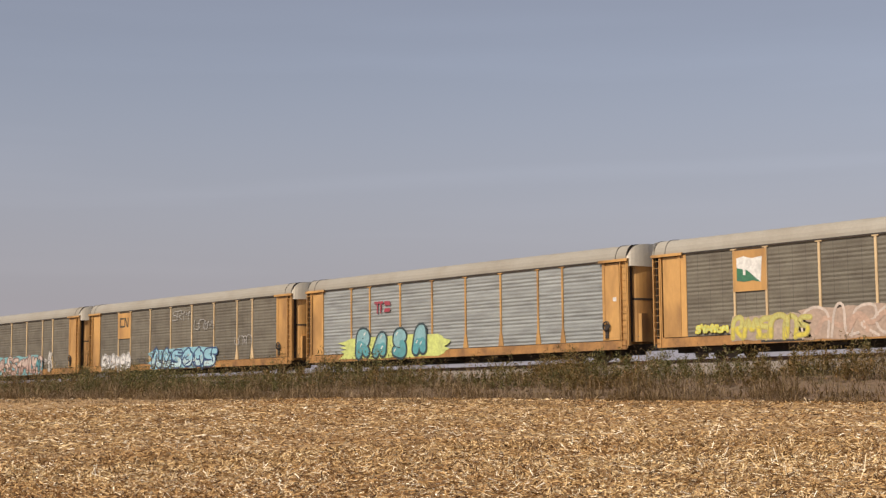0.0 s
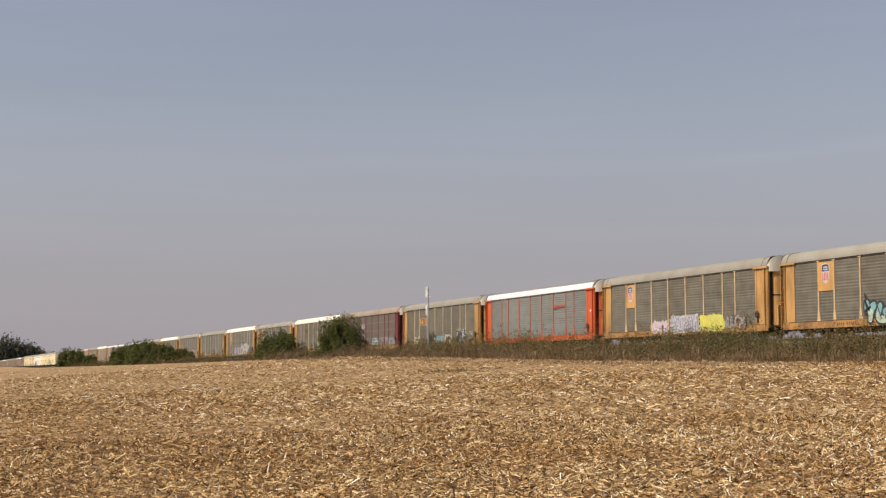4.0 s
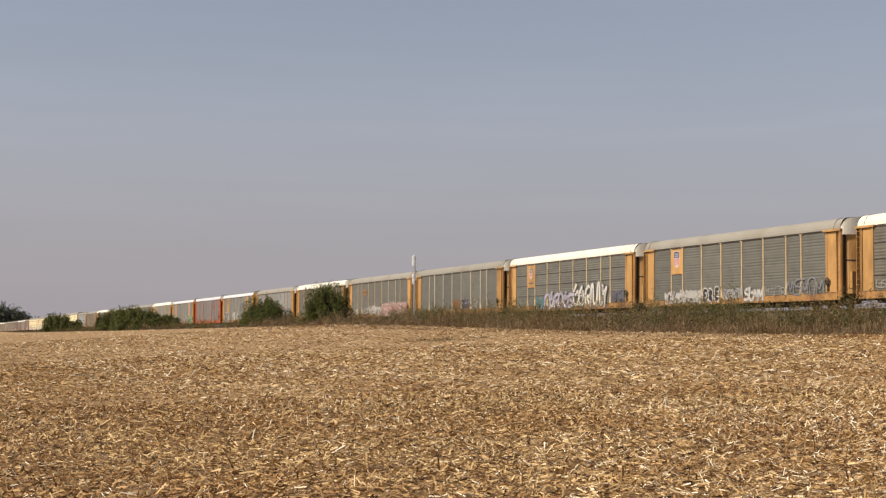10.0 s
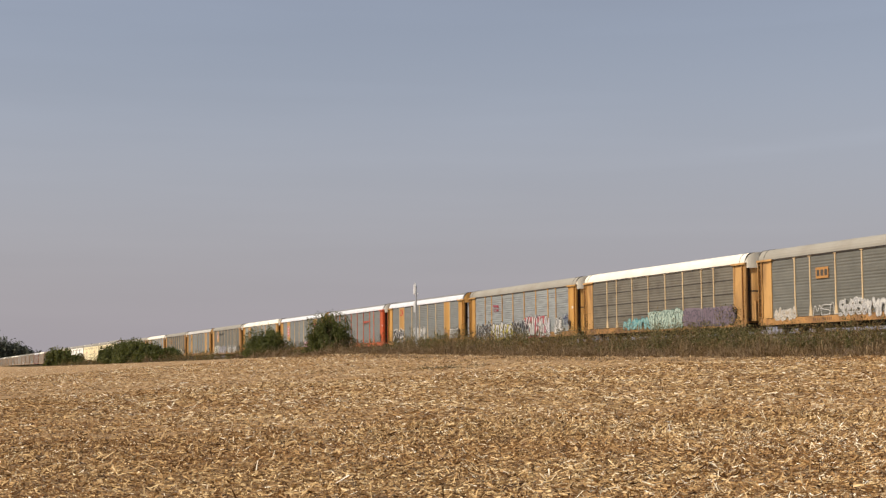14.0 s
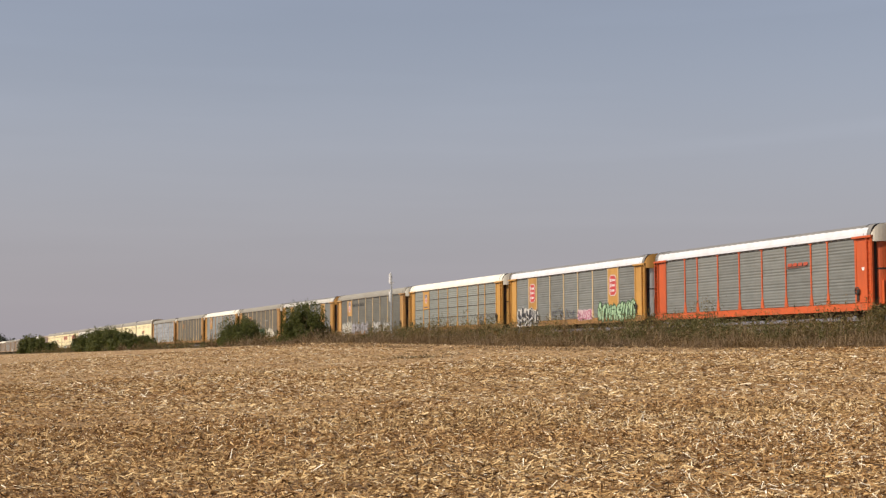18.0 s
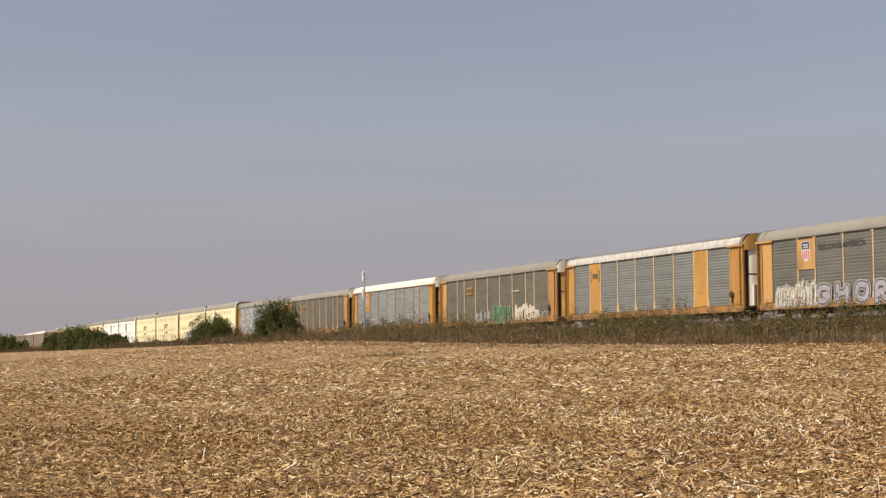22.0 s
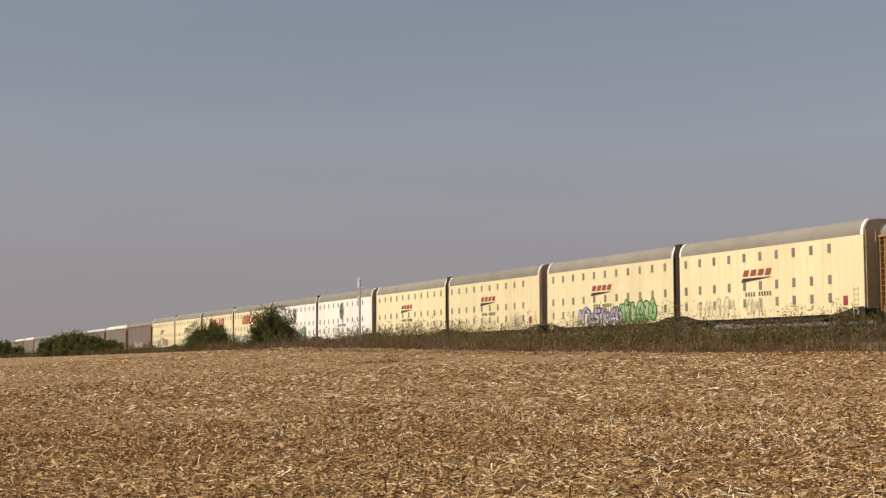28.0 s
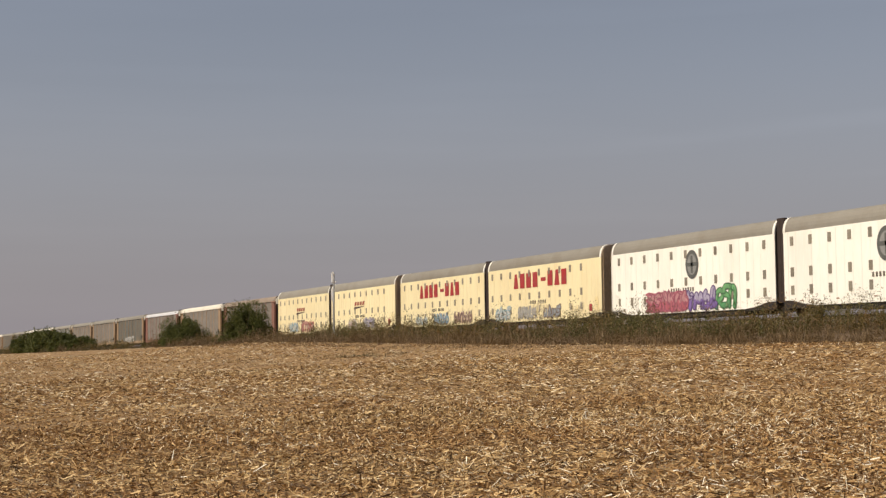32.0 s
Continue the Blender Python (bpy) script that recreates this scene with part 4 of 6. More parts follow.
def emblem(car, kind, bay, zc, face=-HALF - 0.012, shift=0.0):
    """Owner's mark as plain coloured shapes."""
    xc = (POSTS[bay] + POSTS[bay + 1]) / 2 + shift
    w = BAYS[bay]
    s, y = Shape(), face
    flat = lambda pts, slot, d: s.add([(x, y - d, z) for x, z in pts], [tuple(range(len(pts)))], slot)
    rect = lambda x0, x1, z0, z1, slot, d, k=0.0: flat([(x0 + k * z0, z0), (x1 + k * z0, z0), (x1 + k * z1, z1), (x0 + k * z1, z1)], slot, d)
    if kind in ("shield", "smallshield"):
        mats = (paint((0.55, 0.52, 0.50)), paint(NAV), paint((0.55, 0.07, 0.06)))
        k = 0.86 if kind == "shield" else 0.64
        flat([(x * k, z * k) for x, z in ((-0.5, 0.75), (-0.52, 0.5), (-0.5, -0.35), (-0.3, -0.6), (0, -0.75), (0.3, -0.6), (0.5, -0.35), (0.52, 0.5), (0.5, 0.75), (0, 0.82))], 0, 0)
        flat([(x * k, z * k) for x, z in ((-0.44, 0.68), (-0.46, 0.2), (0.46, 0.2), (0.44, 0.68), (0, 0.75))], 1, 0.004)
        for i in range(4):
            rect((-0.40 + i * 0.22) * k, (-0.29 + i * 0.22) * k, -0.48 * k, 0.12 * k, 2, 0.004)
        for z in (0.52, 0.34):
            rect(-0.3 * k, 0.3 * k, (z - 0.05) * k, (z + 0.05) * k, 0, 0.006)
        if kind == "smallshield":
            rect(-0.5, 0.5, -0.92, -0.82, 1, 0)
    elif kind == "worm":
        mats = (paint((0.05, 0.045, 0.03)),)
        rect(-0.66, -0.54, -0.36, 0.36, 0, 0), rect(-0.54, -0.06, 0.24, 0.36, 0, 0.002), rect(-0.54, 0.08, -0.36, -0.24, 0, 0.002)
        rect(0.04, 0.16, -0.30, 0.36, 0, 0.004), flat([(0.10, 0.36), (0.24, 0.36), (0.56, -0.36), (0.42, -0.36)], 0, 0.006), rect(0.52, 0.64, -0.36, 0.36, 0, 0.008)
    elif kind == "redworm":
        mats = (paint((0.45, 0.05, 0.04)),)
        rect(-0.66, -0.54, -0.36, 0.36, 0, 0), rect(-0.54, -0.06, 0.24, 0.36, 0, 0.002), rect(-0.54, 0.08, -0.36, -0.24, 0, 0.002)
        rect(0.04, 0.16, -0.30, 0.36, 0, 0.004), flat([(0.10, 0.36), (0.24, 0.36), (0.56, -0.36), (0.42, -0.36)], 0, 0.006), rect(0.52, 0.64, -0.36, 0.36, 0, 0.008)
    elif kind == "redbars":
        mats = (paint((0.30, 0.04, 0.06)),)
        rect(-0.95, -0.1, 0.22, 0.36, 0, 0), rect(-0.72, -0.6, -0.36, 0.22, 0, 0), rect(-0.4, -0.28, -0.36, 0.22, 0, 0)
        rect(0.08, 0.62, -0.30, -0.08, 0, 0, 0.4), rect(0.08, 0.62, 0.08, 0.34, 0, 0.002, -0.3)
    elif kind == "blocks":
        mats = (paint((0.42, 0.20, 0.05)), paint((0.06, 0.05, 0.035)))
        rect(-0.72, 0.72, -0.36, 0.36, 0, 0)
        for x in (-0.6, -0.16, 0.28):
            rect(x, x + 0.32, -0.2, 0.2, 1, 0.004)
    elif kind == "bracket":
        mats = (paint((0.05, 0.045, 0.04)),)
        for sx in (-1, 1):
            rect(sx * 0.72 - 0.05, sx * 0.72 + 0.05, -0.42, 0.42, 0, 0)
            for z in (-0.42, 0.34):
                rect(min(sx * 0.72, sx * 0.5), max(sx * 0.72, sx * 0.5), z, z + 0.08, 0, 0.002)
        for x in (-0.42, -0.1, 0.2):
            rect(x, x + 0.22, -0.2, 0.2, 0, 0)
    elif kind == "flag":
        mats = (paint((0.66, 0.65, 0.60)), paint((0.03, 0.16, 0.08)))
        flat([(-0.72, 0.55), (-0.3, 0.62), (0.1, 0.5), (0.72, 0.56), (0.62, -0.62), (0.2, -0.52), (-0.3, -0.56), (-0.72, -0.5)], 0, 0)
        flat([(-0.72, 0.1), (-0.1, -0.05), (0.62, -0.62), (0.2, -0.52), (-0.3, -0.56), (-0.72, -0.5)], 1, 0.004)
        rect(-0.5, -0.05, 0.1, 0.26, 0, 0.006), rect(-0.36, -0.22, -0.25, 0.1, 0, 0.006)
    elif kind == "octagon":
        mats = (paint((0.52, 0.05, 0.05)), paint((0.62, 0.58, 0.55)))
        o = [(0.36, 0.85), (0.62, 0.6), (0.62, -0.6), (0.36, -0.85), (-0.36, -0.85), (-0.62, -0.6), (-0.62, 0.6), (-0.36, 0.85)]
        flat(o, 1, 0), flat([(x * 0.9, z * 0.92) for x, z in o], 0, 0.004)
        for i, z in enumerate((0.42, 0.0, -0.42)):
            rect(-0.42, -0.22, z - 0.14, z + 0.14, 1, 0.006), rect(-0.14, 0.42 - 0.06 * i, z - 0.09, z + 0.09, 1, 0.006)
    elif kind == "smallred":
        mats = (paint((0.42, 0.075, 0.035)), paint((0.16, 0.05, 0.03)))
        for i in range(4):
            rect(-1.2 + i * 0.6, -0.72 + i * 0.6, 0.06, 0.27, 0, 0, 0.3)
        flat([(-1.35, -0.08), (-1.25, 0.02), (1.2, 0.02), (0.5, -0.03)], 1, 0)
    elif kind == "crate":
        mats = (paint((0.60, 0.57, 0.54)), paint((0.14, 0.03, 0.035)))
        rect(-0.8, 0.35, 0.12, 0.4, 0, 0), rect(-0.7, 0.25, 0.18, 0.33, 1, 0.004), rect(-0.75, 0.3, -0.2, -0.02, 0, 0)
        flat([(0.5, -0.25), (0.8, -0.25), (0.85, 0.2), (0.6, 0.45), (0.45, 0.3), (0.65, 0.15)], 0, 0)
    elif kind == "darktext":
        mats = (paint((0.05, 0.05, 0.05)),)
        for i in range(5):
            rect(-0.8 + i * 0.33, -0.55 + i * 0.33, 0.05, 0.3, 0, 0)
        rect(-0.2, 0.6, -0.3, -0.12, 0, 0)
    for k, (face_, slot) in enumerate(zip(s.f, s.m)):
        one = Shape().add([s.v[i] for i in face_], [tuple(range(len(face_)))])
        part("emblem_shape", one.mesh(mats[slot]), car, "plain painted shape of an owner's mark", (xc, 0, zc))


def wheelsets(car, centres, r=0.42):
    wheel = shared(("wheel", r), lambda: wheel_shape(r), STEEL)
    for c in centres:
        frame_part = part("truck", shared("truck", lambda: truck_shape(0), UNDER), car, at=(c, 0, 0))
        for dx in (-0.89, 0.89):
            part("wheelset", wheel, frame_part, at=(dx, 0, r))


def auto_carrier(livery, panel, roof, label, shoulder=None, bars=False, solid=(), mark=None, mark_bay=1, mark_z=3.7, plate_bay=None,
                 plate_z=(3.0, 4.9), hood=None, sill=None, door=None, placard=False, posts=None, black_plate=False, shift=0.0):
    """One enclosed two- or three-deck motor car carrier, rear end at x = 0, rails at z = 0."""
    car = tagged(new("auto_carrier_wagon"), label, "railway wagon", group="wagons of the train")
    for i in range(9):
        deep = 0.016 if panel in (BROWNPANEL, DARKPANEL, GREYPANEL) else 0.022 if panel is BLUEPANEL else 0.020
        seams = (3 if BAYS[i] > 2 else 2) if panel in (BROWNPANEL, DARKPANEL) and not bars else 0
        me = shared(("panel", BAYS[i], bars), lambda: corrugated(BAYS[i], 20, deep, seams), livery if i in solid else panel, SEAM)
        part("side_panel", me, car, at=(POSTS[i] + shift, 0, 0))
        if i in solid:
            plate("solid_panel", car, POSTS[i] - 0.05, POSTS[i + 1] + 0.05, FOOT, EAVE, livery, proud=-0.002)
    if shift:
        plate("corner_filler", car, START - 0.1, START + shift + 0.03, FOOT, EAVE, livery, proud=-0.028)
    post = shared("post", post_shape, posts or (YELLOWPOST if livery is YELLOW or livery is GOLD else livery))
    for x in POSTS[1:-1]:
        part("side_post", post, car, at=(x + shift, 0, 0))
    for front in (False, True):
        part("corner_panel", shared(("corner", front), lambda: corner_shape(front), livery), car)
        part("ladder", shared(("ladder", front), lambda: ladder_shape(front), livery), car)
        part("end_door", shared(("door", front), lambda: end_door_shape(front), door or livery, UNDER), car)
        # black wall added behind the doors: its colour stands for shade in the recess
        part("end_wall", shared(("endwall", front), lambda: Shape().box(*((LENGTH - 0.16, LENGTH - 0.08) if front else (0.08, 0.16)), -HALF + 0.15, HALF - 0.1, FOOT - 0.1, EAVE - 0.05), UNDER), car, "black end wall standing in for the recess's shade")
        part("end_hood", shared(("hood", front), lambda: end_hood_shape(front), hood or ROOFWHITE), car)
        part("roof_rim", shared(("rim", front), lambda: roof_rim_shape(front), UNDER), car)
    part("roof", shared("roof", lambda: Shape().sweep(roof_ring(HALF, EAVE, TOP), 0.1, LENGTH - 0.1, 54, swell=lambda i: 0.012 if i % 2 else 0), roof), car)
    if shoulder:
        # separate paler strip paints the sun's reflection on the galvanised shoulder
        ring = [(y * 1.004, z + 0.004) for y, z in roof_ring(HALF, EAVE, TOP)[:4]]
        ring = ring + [(y * 0.97, z - 0.05) for y, z in ring[::-1]]
        part("roof_shoulder", shared("shoulder", lambda: Shape().sweep(ring, 0.5, LENGTH - 0.5, 72, swell=lambda i: 0.035 if i % 2 else 0), shoulder), car, "metal roof edge whitened as the sun's gleam")
    part("eave_rail", shared("eave", lambda: Shape().box(START, LENGTH - START, -HALF - 0.02, -HALF + 0.06, EAVE - 0.015, EAVE + 0.05), UNDER), car, "dark rail along the eave")
    if placard:
        plate("placard", car, LENGTH - 1.05, LENGTH - 0.82, 3.0, 3.2, paint((0.75, 0.74, 0.70)), "small white card", face=-HALF + 0.026)
    part("side_sill", shared("deck", deck_shape, sill or (YELLOWSILL if livery is YELLOW or livery is GOLD else livery)), car)
    part("far_side", shared("farside", far_side_shape, panel), car)
    part("underframe", shared("under", under_shape, UNDER), car)
    part("coupler", shared("coupler", coupler_shape, UNDER), car)
    gear = part("brake_gear", shared("gear", brake_gear_shape, UNDER), car)
    part("brake_wheel", shared("brake", brake_wheel_shape, UNDER), gear, "dark hand brake wheel on the corner panel")
    wheelsets(car, (3.2, LENGTH - 3.2))
    if bars:
        for z in (2.0, 3.0, 4.0):
            part("belt_rail", shared("bar", bar_shape, BELT if livery is MAROON else SEAM), car, at=(0, 0, z))
    if plate_bay is not None:
        plate("mark_plate", car, POSTS[plate_bay] - 0.04 + shift, POSTS[plate_bay + 1] + 0.04 + shift, *plate_z, livery)
    if mark:
        emblem(car, mark, mark_bay, mark_z, shift=shift)
    x = bay_x(2.0)
    if black_plate:
        plate("number_plate", car, x, x + 2.9, SILL + 0.06, SILL + 0.44, paint((0.04, 0.035, 0.03)))
    bar = shared("number", lambda: Shape().box(-0.045, 0.045, -HALF - 0.012, -HALF, SILL + 0.16, SILL + 0.34), paint(WHT) if black_plate else paint((0.13, 0.07, 0.035)))
    for i in range(10):
        if i != 4:
            part("number_bar", bar, car, at=(x + 0.35 + i * 0.22, 0, 0))
    return car


# ---- twin covered carrier units ----
UNIT, U_EAVE, U_TOP = 21.1, 5.25, 6.26


def unit_apron_shape(front):
    """Dark sloped bolster cover over the truck at a unit's end."""
    line = [(0.0, 0.5), (3.6, 0.5), (3.3, 0.63), (2.3, 0.72), (0.95, 0.98), (0.0, 1.02)]
    if front:
        line = [(UNIT - x, z) for x, z in line][::-1]
    n = len(line)
    v = [(x, -HALF - 0.012, z) for x, z in line] + [(x, -HALF + 0.1, z) for x, z in line]
    return Shape().add(v, [tuple(range(n)), tuple(range(2 * n - 1, n - 1, -1))] + [(i, n + i, n + (i + 1) % n, (i + 1) % n) for i in range(n)])


def unit_end_shape(front):
    s = Shape()
    x0, x1 = (UNIT - 0.10, UNIT) if front else (0.0, 0.10)
    outer = roof_ring(HALF - 0.04, U_EAVE, U_TOP - 0.04)
    s.sweep(outer[:len(outer) // 2] + [(HALF - 0.05, 0.9), (-HALF + 0.05, 0.9)], x0, x1)
    for i in range(5):
        y = -HALF + 0.15 + i * 0.7
        s.box(x0 - 0.03, x1 + 0.05, y, y + 0.09, 0.9, U_EAVE + 0.25)
    return s


def unit_frame_shape():
    v = [(0.0, 1.02), (UNIT, 1.02), (UNIT, 0.62), (UNIT - 2.6, 0.60), (UNIT - 4.2, 0.30), (4.2, 0.30), (2.6, 0.60), (0.0, 0.62)]
    s = Shape()
    for y in (-HALF + 0.12, HALF - 0.22):
        k = [(x, y, z) for x, z in v] + [(x, y + 0.1, z) for x, z in v]
        s.add(k, [tuple(range(8)), tuple(range(15, 7, -1))] + [(i, 8 + i, 8 + (i + 1) % 8, (i + 1) % 8) for i in range(8)])
    return s.box(-0.3, UNIT + 0.3, -0.3, 0.3, 0.5, 0.9)


def covered_unit(livery, label, lead, mark, seed):
    car = tagged(new("covered_carrier_unit"), label, "railway wagon", group="wagons of the train")
    part("side_wall", shared("uside", lambda: Shape().box(0.08, UNIT - 0.08, -HALF, -HALF + 0.06, 0.62, U_EAVE), livery), car)
    rib = shared("urib", lambda: Shape().box(-0.035, 0.035, -HALF - 0.010, -HALF + 0.004, 0.66, U_EAVE - 0.03), livery)
    for i in range(27):
        part("side_rib", rib, car, at=(0.55 + i * 0.787, 0, 0))
    for front in (False, True):
        part("end_apron", shared(("apron", front), lambda: unit_apron_shape(front), UNDER), car, "dark grimy bolster cover over the truck")
    part("far_side", shared("ufar", lambda: Shape().box(0.08, UNIT - 0.08, HALF - 0.06, HALF, 0.62, U_EAVE), livery), car)
    part("roof", shared("uroof", lambda: Shape().sweep(roof_ring(HALF, U_EAVE, U_TOP), 0.25, UNIT - 0.25, 48, swell=lambda i: 0.01 if i % 2 else 0), ROOFGREY), car)
    for front in (False, True):
        e = shared(("uarch", front), lambda: Shape().sweep(roof_ring(HALF + 0.02, U_EAVE, U_TOP + 0.03, 0.12), *((UNIT - 0.27, UNIT - 0.05) if front else (0.05, 0.27))), WHITE)
        part("end_arch", e, car)
        part("end_wall", shared(("uend", front), lambda: unit_end_shape(front), UNDER if lead != front else CREAM_END), car)
    part("underframe", shared("uframe", unit_frame_shape, UNDER), car)
    part("bellows", shared(("bellows", lead), lambda: Shape().box(-0.385 if lead else UNIT, 0.0 if lead else UNIT + 0.385, -HALF + 0.12, HALF - 0.12, 0.9, U_TOP - 0.05, 0.05), paint((0.035, 0.021, 0.015))), car, "black rubber joint between the two units")
    wheelsets(car, (UNIT - 2.3,) if lead else (2.3,))
    if lead:
        wheelsets(car, (-0.3,))
    vent = shared("vent", lambda: Shape().box(-0.155, 0.155, -HALF - 0.034, -HALF + 0.02, -0.28, 0.28, 0.0), VENT)
    for z in (4.66, 2.75, 1.63):
        for i in range(10 if lead else 11):
            part("vent", vent, car, at=((0.95 if lead else 1.18) + i * 1.87, 0, z))
    latch = shared("ulatch", lambda: Shape().box(-0.13, 0.13, -HALF - 0.03, -HALF, 0.93, 1.0), paint((0.30, 0.17, 0.08)))
    for i in range(6):
        part("latch", latch, car, "small rusty latch", at=(1.9 + i * 3.45, 0, 0))
    x = UNIT - 0.06 if lead else 0.0
    plate("corner_post", car, x, x + 0.06, 0.95, U_EAVE - 0.02, livery, "pale corner post", 0.02)
    lad = Shape()
    xl = UNIT - 1.0 if lead else 0.7
    for i in range(6):
        lad.tube((xl, -HALF - 0.06, 0.6 + 0.3 * i), (xl + 0.42, -HALF - 0.06, 0.6 + 0.3 * i), 0.018, sides=5)
    for dx in (0, 0.42):
        lad.tube((xl + dx, -HALF - 0.06, 0.45), (xl + dx, -HALF - 0.06, 2.25), 0.02, sides=5)
    part("ladder", lad.mesh(livery), car)
    if lead:
        plate("brake_box", car, UNIT - 2.0, UNIT - 1.6, 1.15, 1.7, paint(RED), proud=0.05)
    s = Shape()
    if mark == "swoosh":
        mats = (paint((0.37, 0.085, 0.05)), paint((0.07, 0.035, 0.028)))
        for i in range(4):
            x0 = UNIT / 2 - 2.3 + i * 0.86
            s.add([(x, -HALF - 0.032, z) for x, z in ((x0, 3.42), (x0 + 0.6, 3.42), (x0 + 0.80, 3.82), (x0 + 0.2, 3.82))], [(0, 1, 2, 3)], 0)
        s.add([(x, -HALF - 0.032, z) for x, z in ((UNIT / 2 - 2.5, 3.02), (UNIT / 2 - 2.3, 3.28), (UNIT / 2 + 1.2, 3.28), (UNIT / 2 - 0.2, 3.17))], [(0, 1, 2, 3)], 1)
    elif mark == "round":
        mats = (paint((0.105, 0.11, 0.10)), paint((0.27, 0.275, 0.26)))
        for r, y, slot in ((1.0, 0.030, 0), (0.72, 0.034, 1)):
            s.add([((UNIT / 2 - 0.7 if lead else UNIT / 2 + 0.8) + 0.82 * r * math.cos(a * math.pi / 12), -HALF - y, 3.9 + 1.0 * r * math.sin(a * math.pi / 12)) for a in range(24)], [tuple(range(24))], slot)
        for dx, dz in ((0.13, 0.6), (0.58, 0.13)):
            s.add([((UNIT / 2 - 0.7 if lead else UNIT / 2 + 0.8) + sx * dx, -HALF - 0.038, 3.9 + sz * dz) for sx, sz in ((-1, -1), (1, -1), (1, 1), (-1, 1))], [(0, 1, 2, 3)], 0)
    else:
        mats = (paint((0.40, 0.03, 0.03)),)
        for i in range(8):
            x0 = UNIT / 2 - 5.0 + i * 1.24 + (0.15 if i > 3 else -0.15)
            hgt = (1.25, 1.25, 1.25, 1.25, 0.3, 1.25, 1.25, 1.25)[i]
            zz = 3.45 + (0.45 if i == 4 else 0)
            top = 0.25 if i in (0, 6) else 0.0
            s.add([(x, -HALF - 0.032, z) for x, z in ((x0, zz), (x0 + 0.90, zz), (x0 + 0.90 - top, zz + hgt), (x0 + top, zz + hgt))], [(0, 1, 2, 3)], 0)
    for face_, slot in zip(s.f, s.m):
        one = Shape().add([s.v[i] for i in face_], [tuple(range(len(face_)))])
        part("emblem_shape", one.mesh(mats[slot]), car, "plain painted shape of an owner's mark")
    bar = shared("unumber", lambda: Shape().box(0, 0.15, -HALF - 0.03, -HALF, 2.06, 2.34), paint((0.14, 0.12, 0.09)))
    for i in range(10):
        if i != 4:
            part("number_bar", bar, car, at=(UNIT / 2 - 2.0 + i * 0.31, 0, 0))
    rr = random.Random(seed)
    for i in range(3 if livery is CREAM else 0):
        x = rr.uniform(1, UNIT - 5)
        graffiti(car, x, x + rr.uniform(1.5, 3), 0.75, rr.uniform(1.5, 2.2), (0.70, 0.60, 0.42), (0.70, 0.61, 0.41), 4, seed * 7 + i, face=-HALF - 0.034, label="faded sprayed tag", thin=True)
    return car


CREAM_END = coat("brown_end_wall", (0.52, 0.40, 0.26), 0.7, spots=(0.24, 0.15, 0.09), wear=0.5, streak=0.4)
TRAIN = []      # (wagon, metres of its rear end behind that of the first)


def tags(car, *specs):
    """Each spec: first and last bay, foot and top, fill, outline, number of forms, and further settings of graffiti()."""
    for i, (b0, b1, z0, z1, fill, line, count, *more) in enumerate(specs):
        graffiti(car, bay_x(b0), bay_x(b1), z0, z1, fill, line, count, len(TRAIN) * 31 + i, **(more[0] if more else {}))


def rack(*args, marks=(), **kw):
    car = auto_carrier(*args, **kw)
    tags(car, *marks)
    TRAIN.append((car, len(TRAIN) * PITCH))
    return car


Y, B = YELLOW, BROWNPANEL
MINT, CREM, ROSE, ASH, MAUVE = (0.34, 0.56, 0.47), (0.62, 0.57, 0.44), (0.43, 0.19, 0.16), (0.36, 0.35, 0.33), (0.36, 0.33, 0.40)
THIN = {"thin": True}
rack(Y, B, ROOFGREY, "yellow car carrier with dusty panels and a green and white flag", black_plate=True, mark="flag", mark_bay=1, mark_z=4.0, plate_bay=1, shift=0.36,
     marks=((0.3, 0.95, 1.15, 1.6, LIM, YEL, 4), (1.0, 2.9, 0.72, 1.9, (0.55, 0.46, 0.06), (0.42, 0.36, 0.10), 4, {"cloud": (0.38, 0.30, 0.23), "upper": (0.46, 0.44, 0.14), "fat": 0.75}),
            (2.75, 4.4, 0.62, 2.1, WHT, (0.52, 0.44, 0.37), 4, {"thin": True, "fat": 1.3, "cloud": (0.38, 0.28, 0.21)}), (3.0, 4.2, 0.8, 1.9, SAL, (0.44, 0.30, 0.22), 2, {"thin": True, "fat": 3.2}), (4.3, 6.0, 0.7, 1.9, SAL, WHT, 3)))
rack(Y, BLUEPANEL, ROOFGREY, "yellow car carrier with silver panels and big teal graffiti", placard=True, mark="redbars", mark_bay=2, mark_z=3.7, posts=YELLOW)
graffiti(TRAIN[-1][0], bay_x(0.7), bay_x(4.5), 0.66, 2.0, LIM, LIM, 0, 5, cloud=(0.50, 0.56, 0.17))
graffiti(TRAIN[-1][0], bay_x(1.15), bay_x(4.0), 0.62, 2.5, TEA, (0.03, 0.05, 0.055), 4, 5, WHT, -HALF - 0.034, "teal graffiti letter with a dark outline", "RASA", upper=(0.20, 0.37, 0.39), fat=1.15)
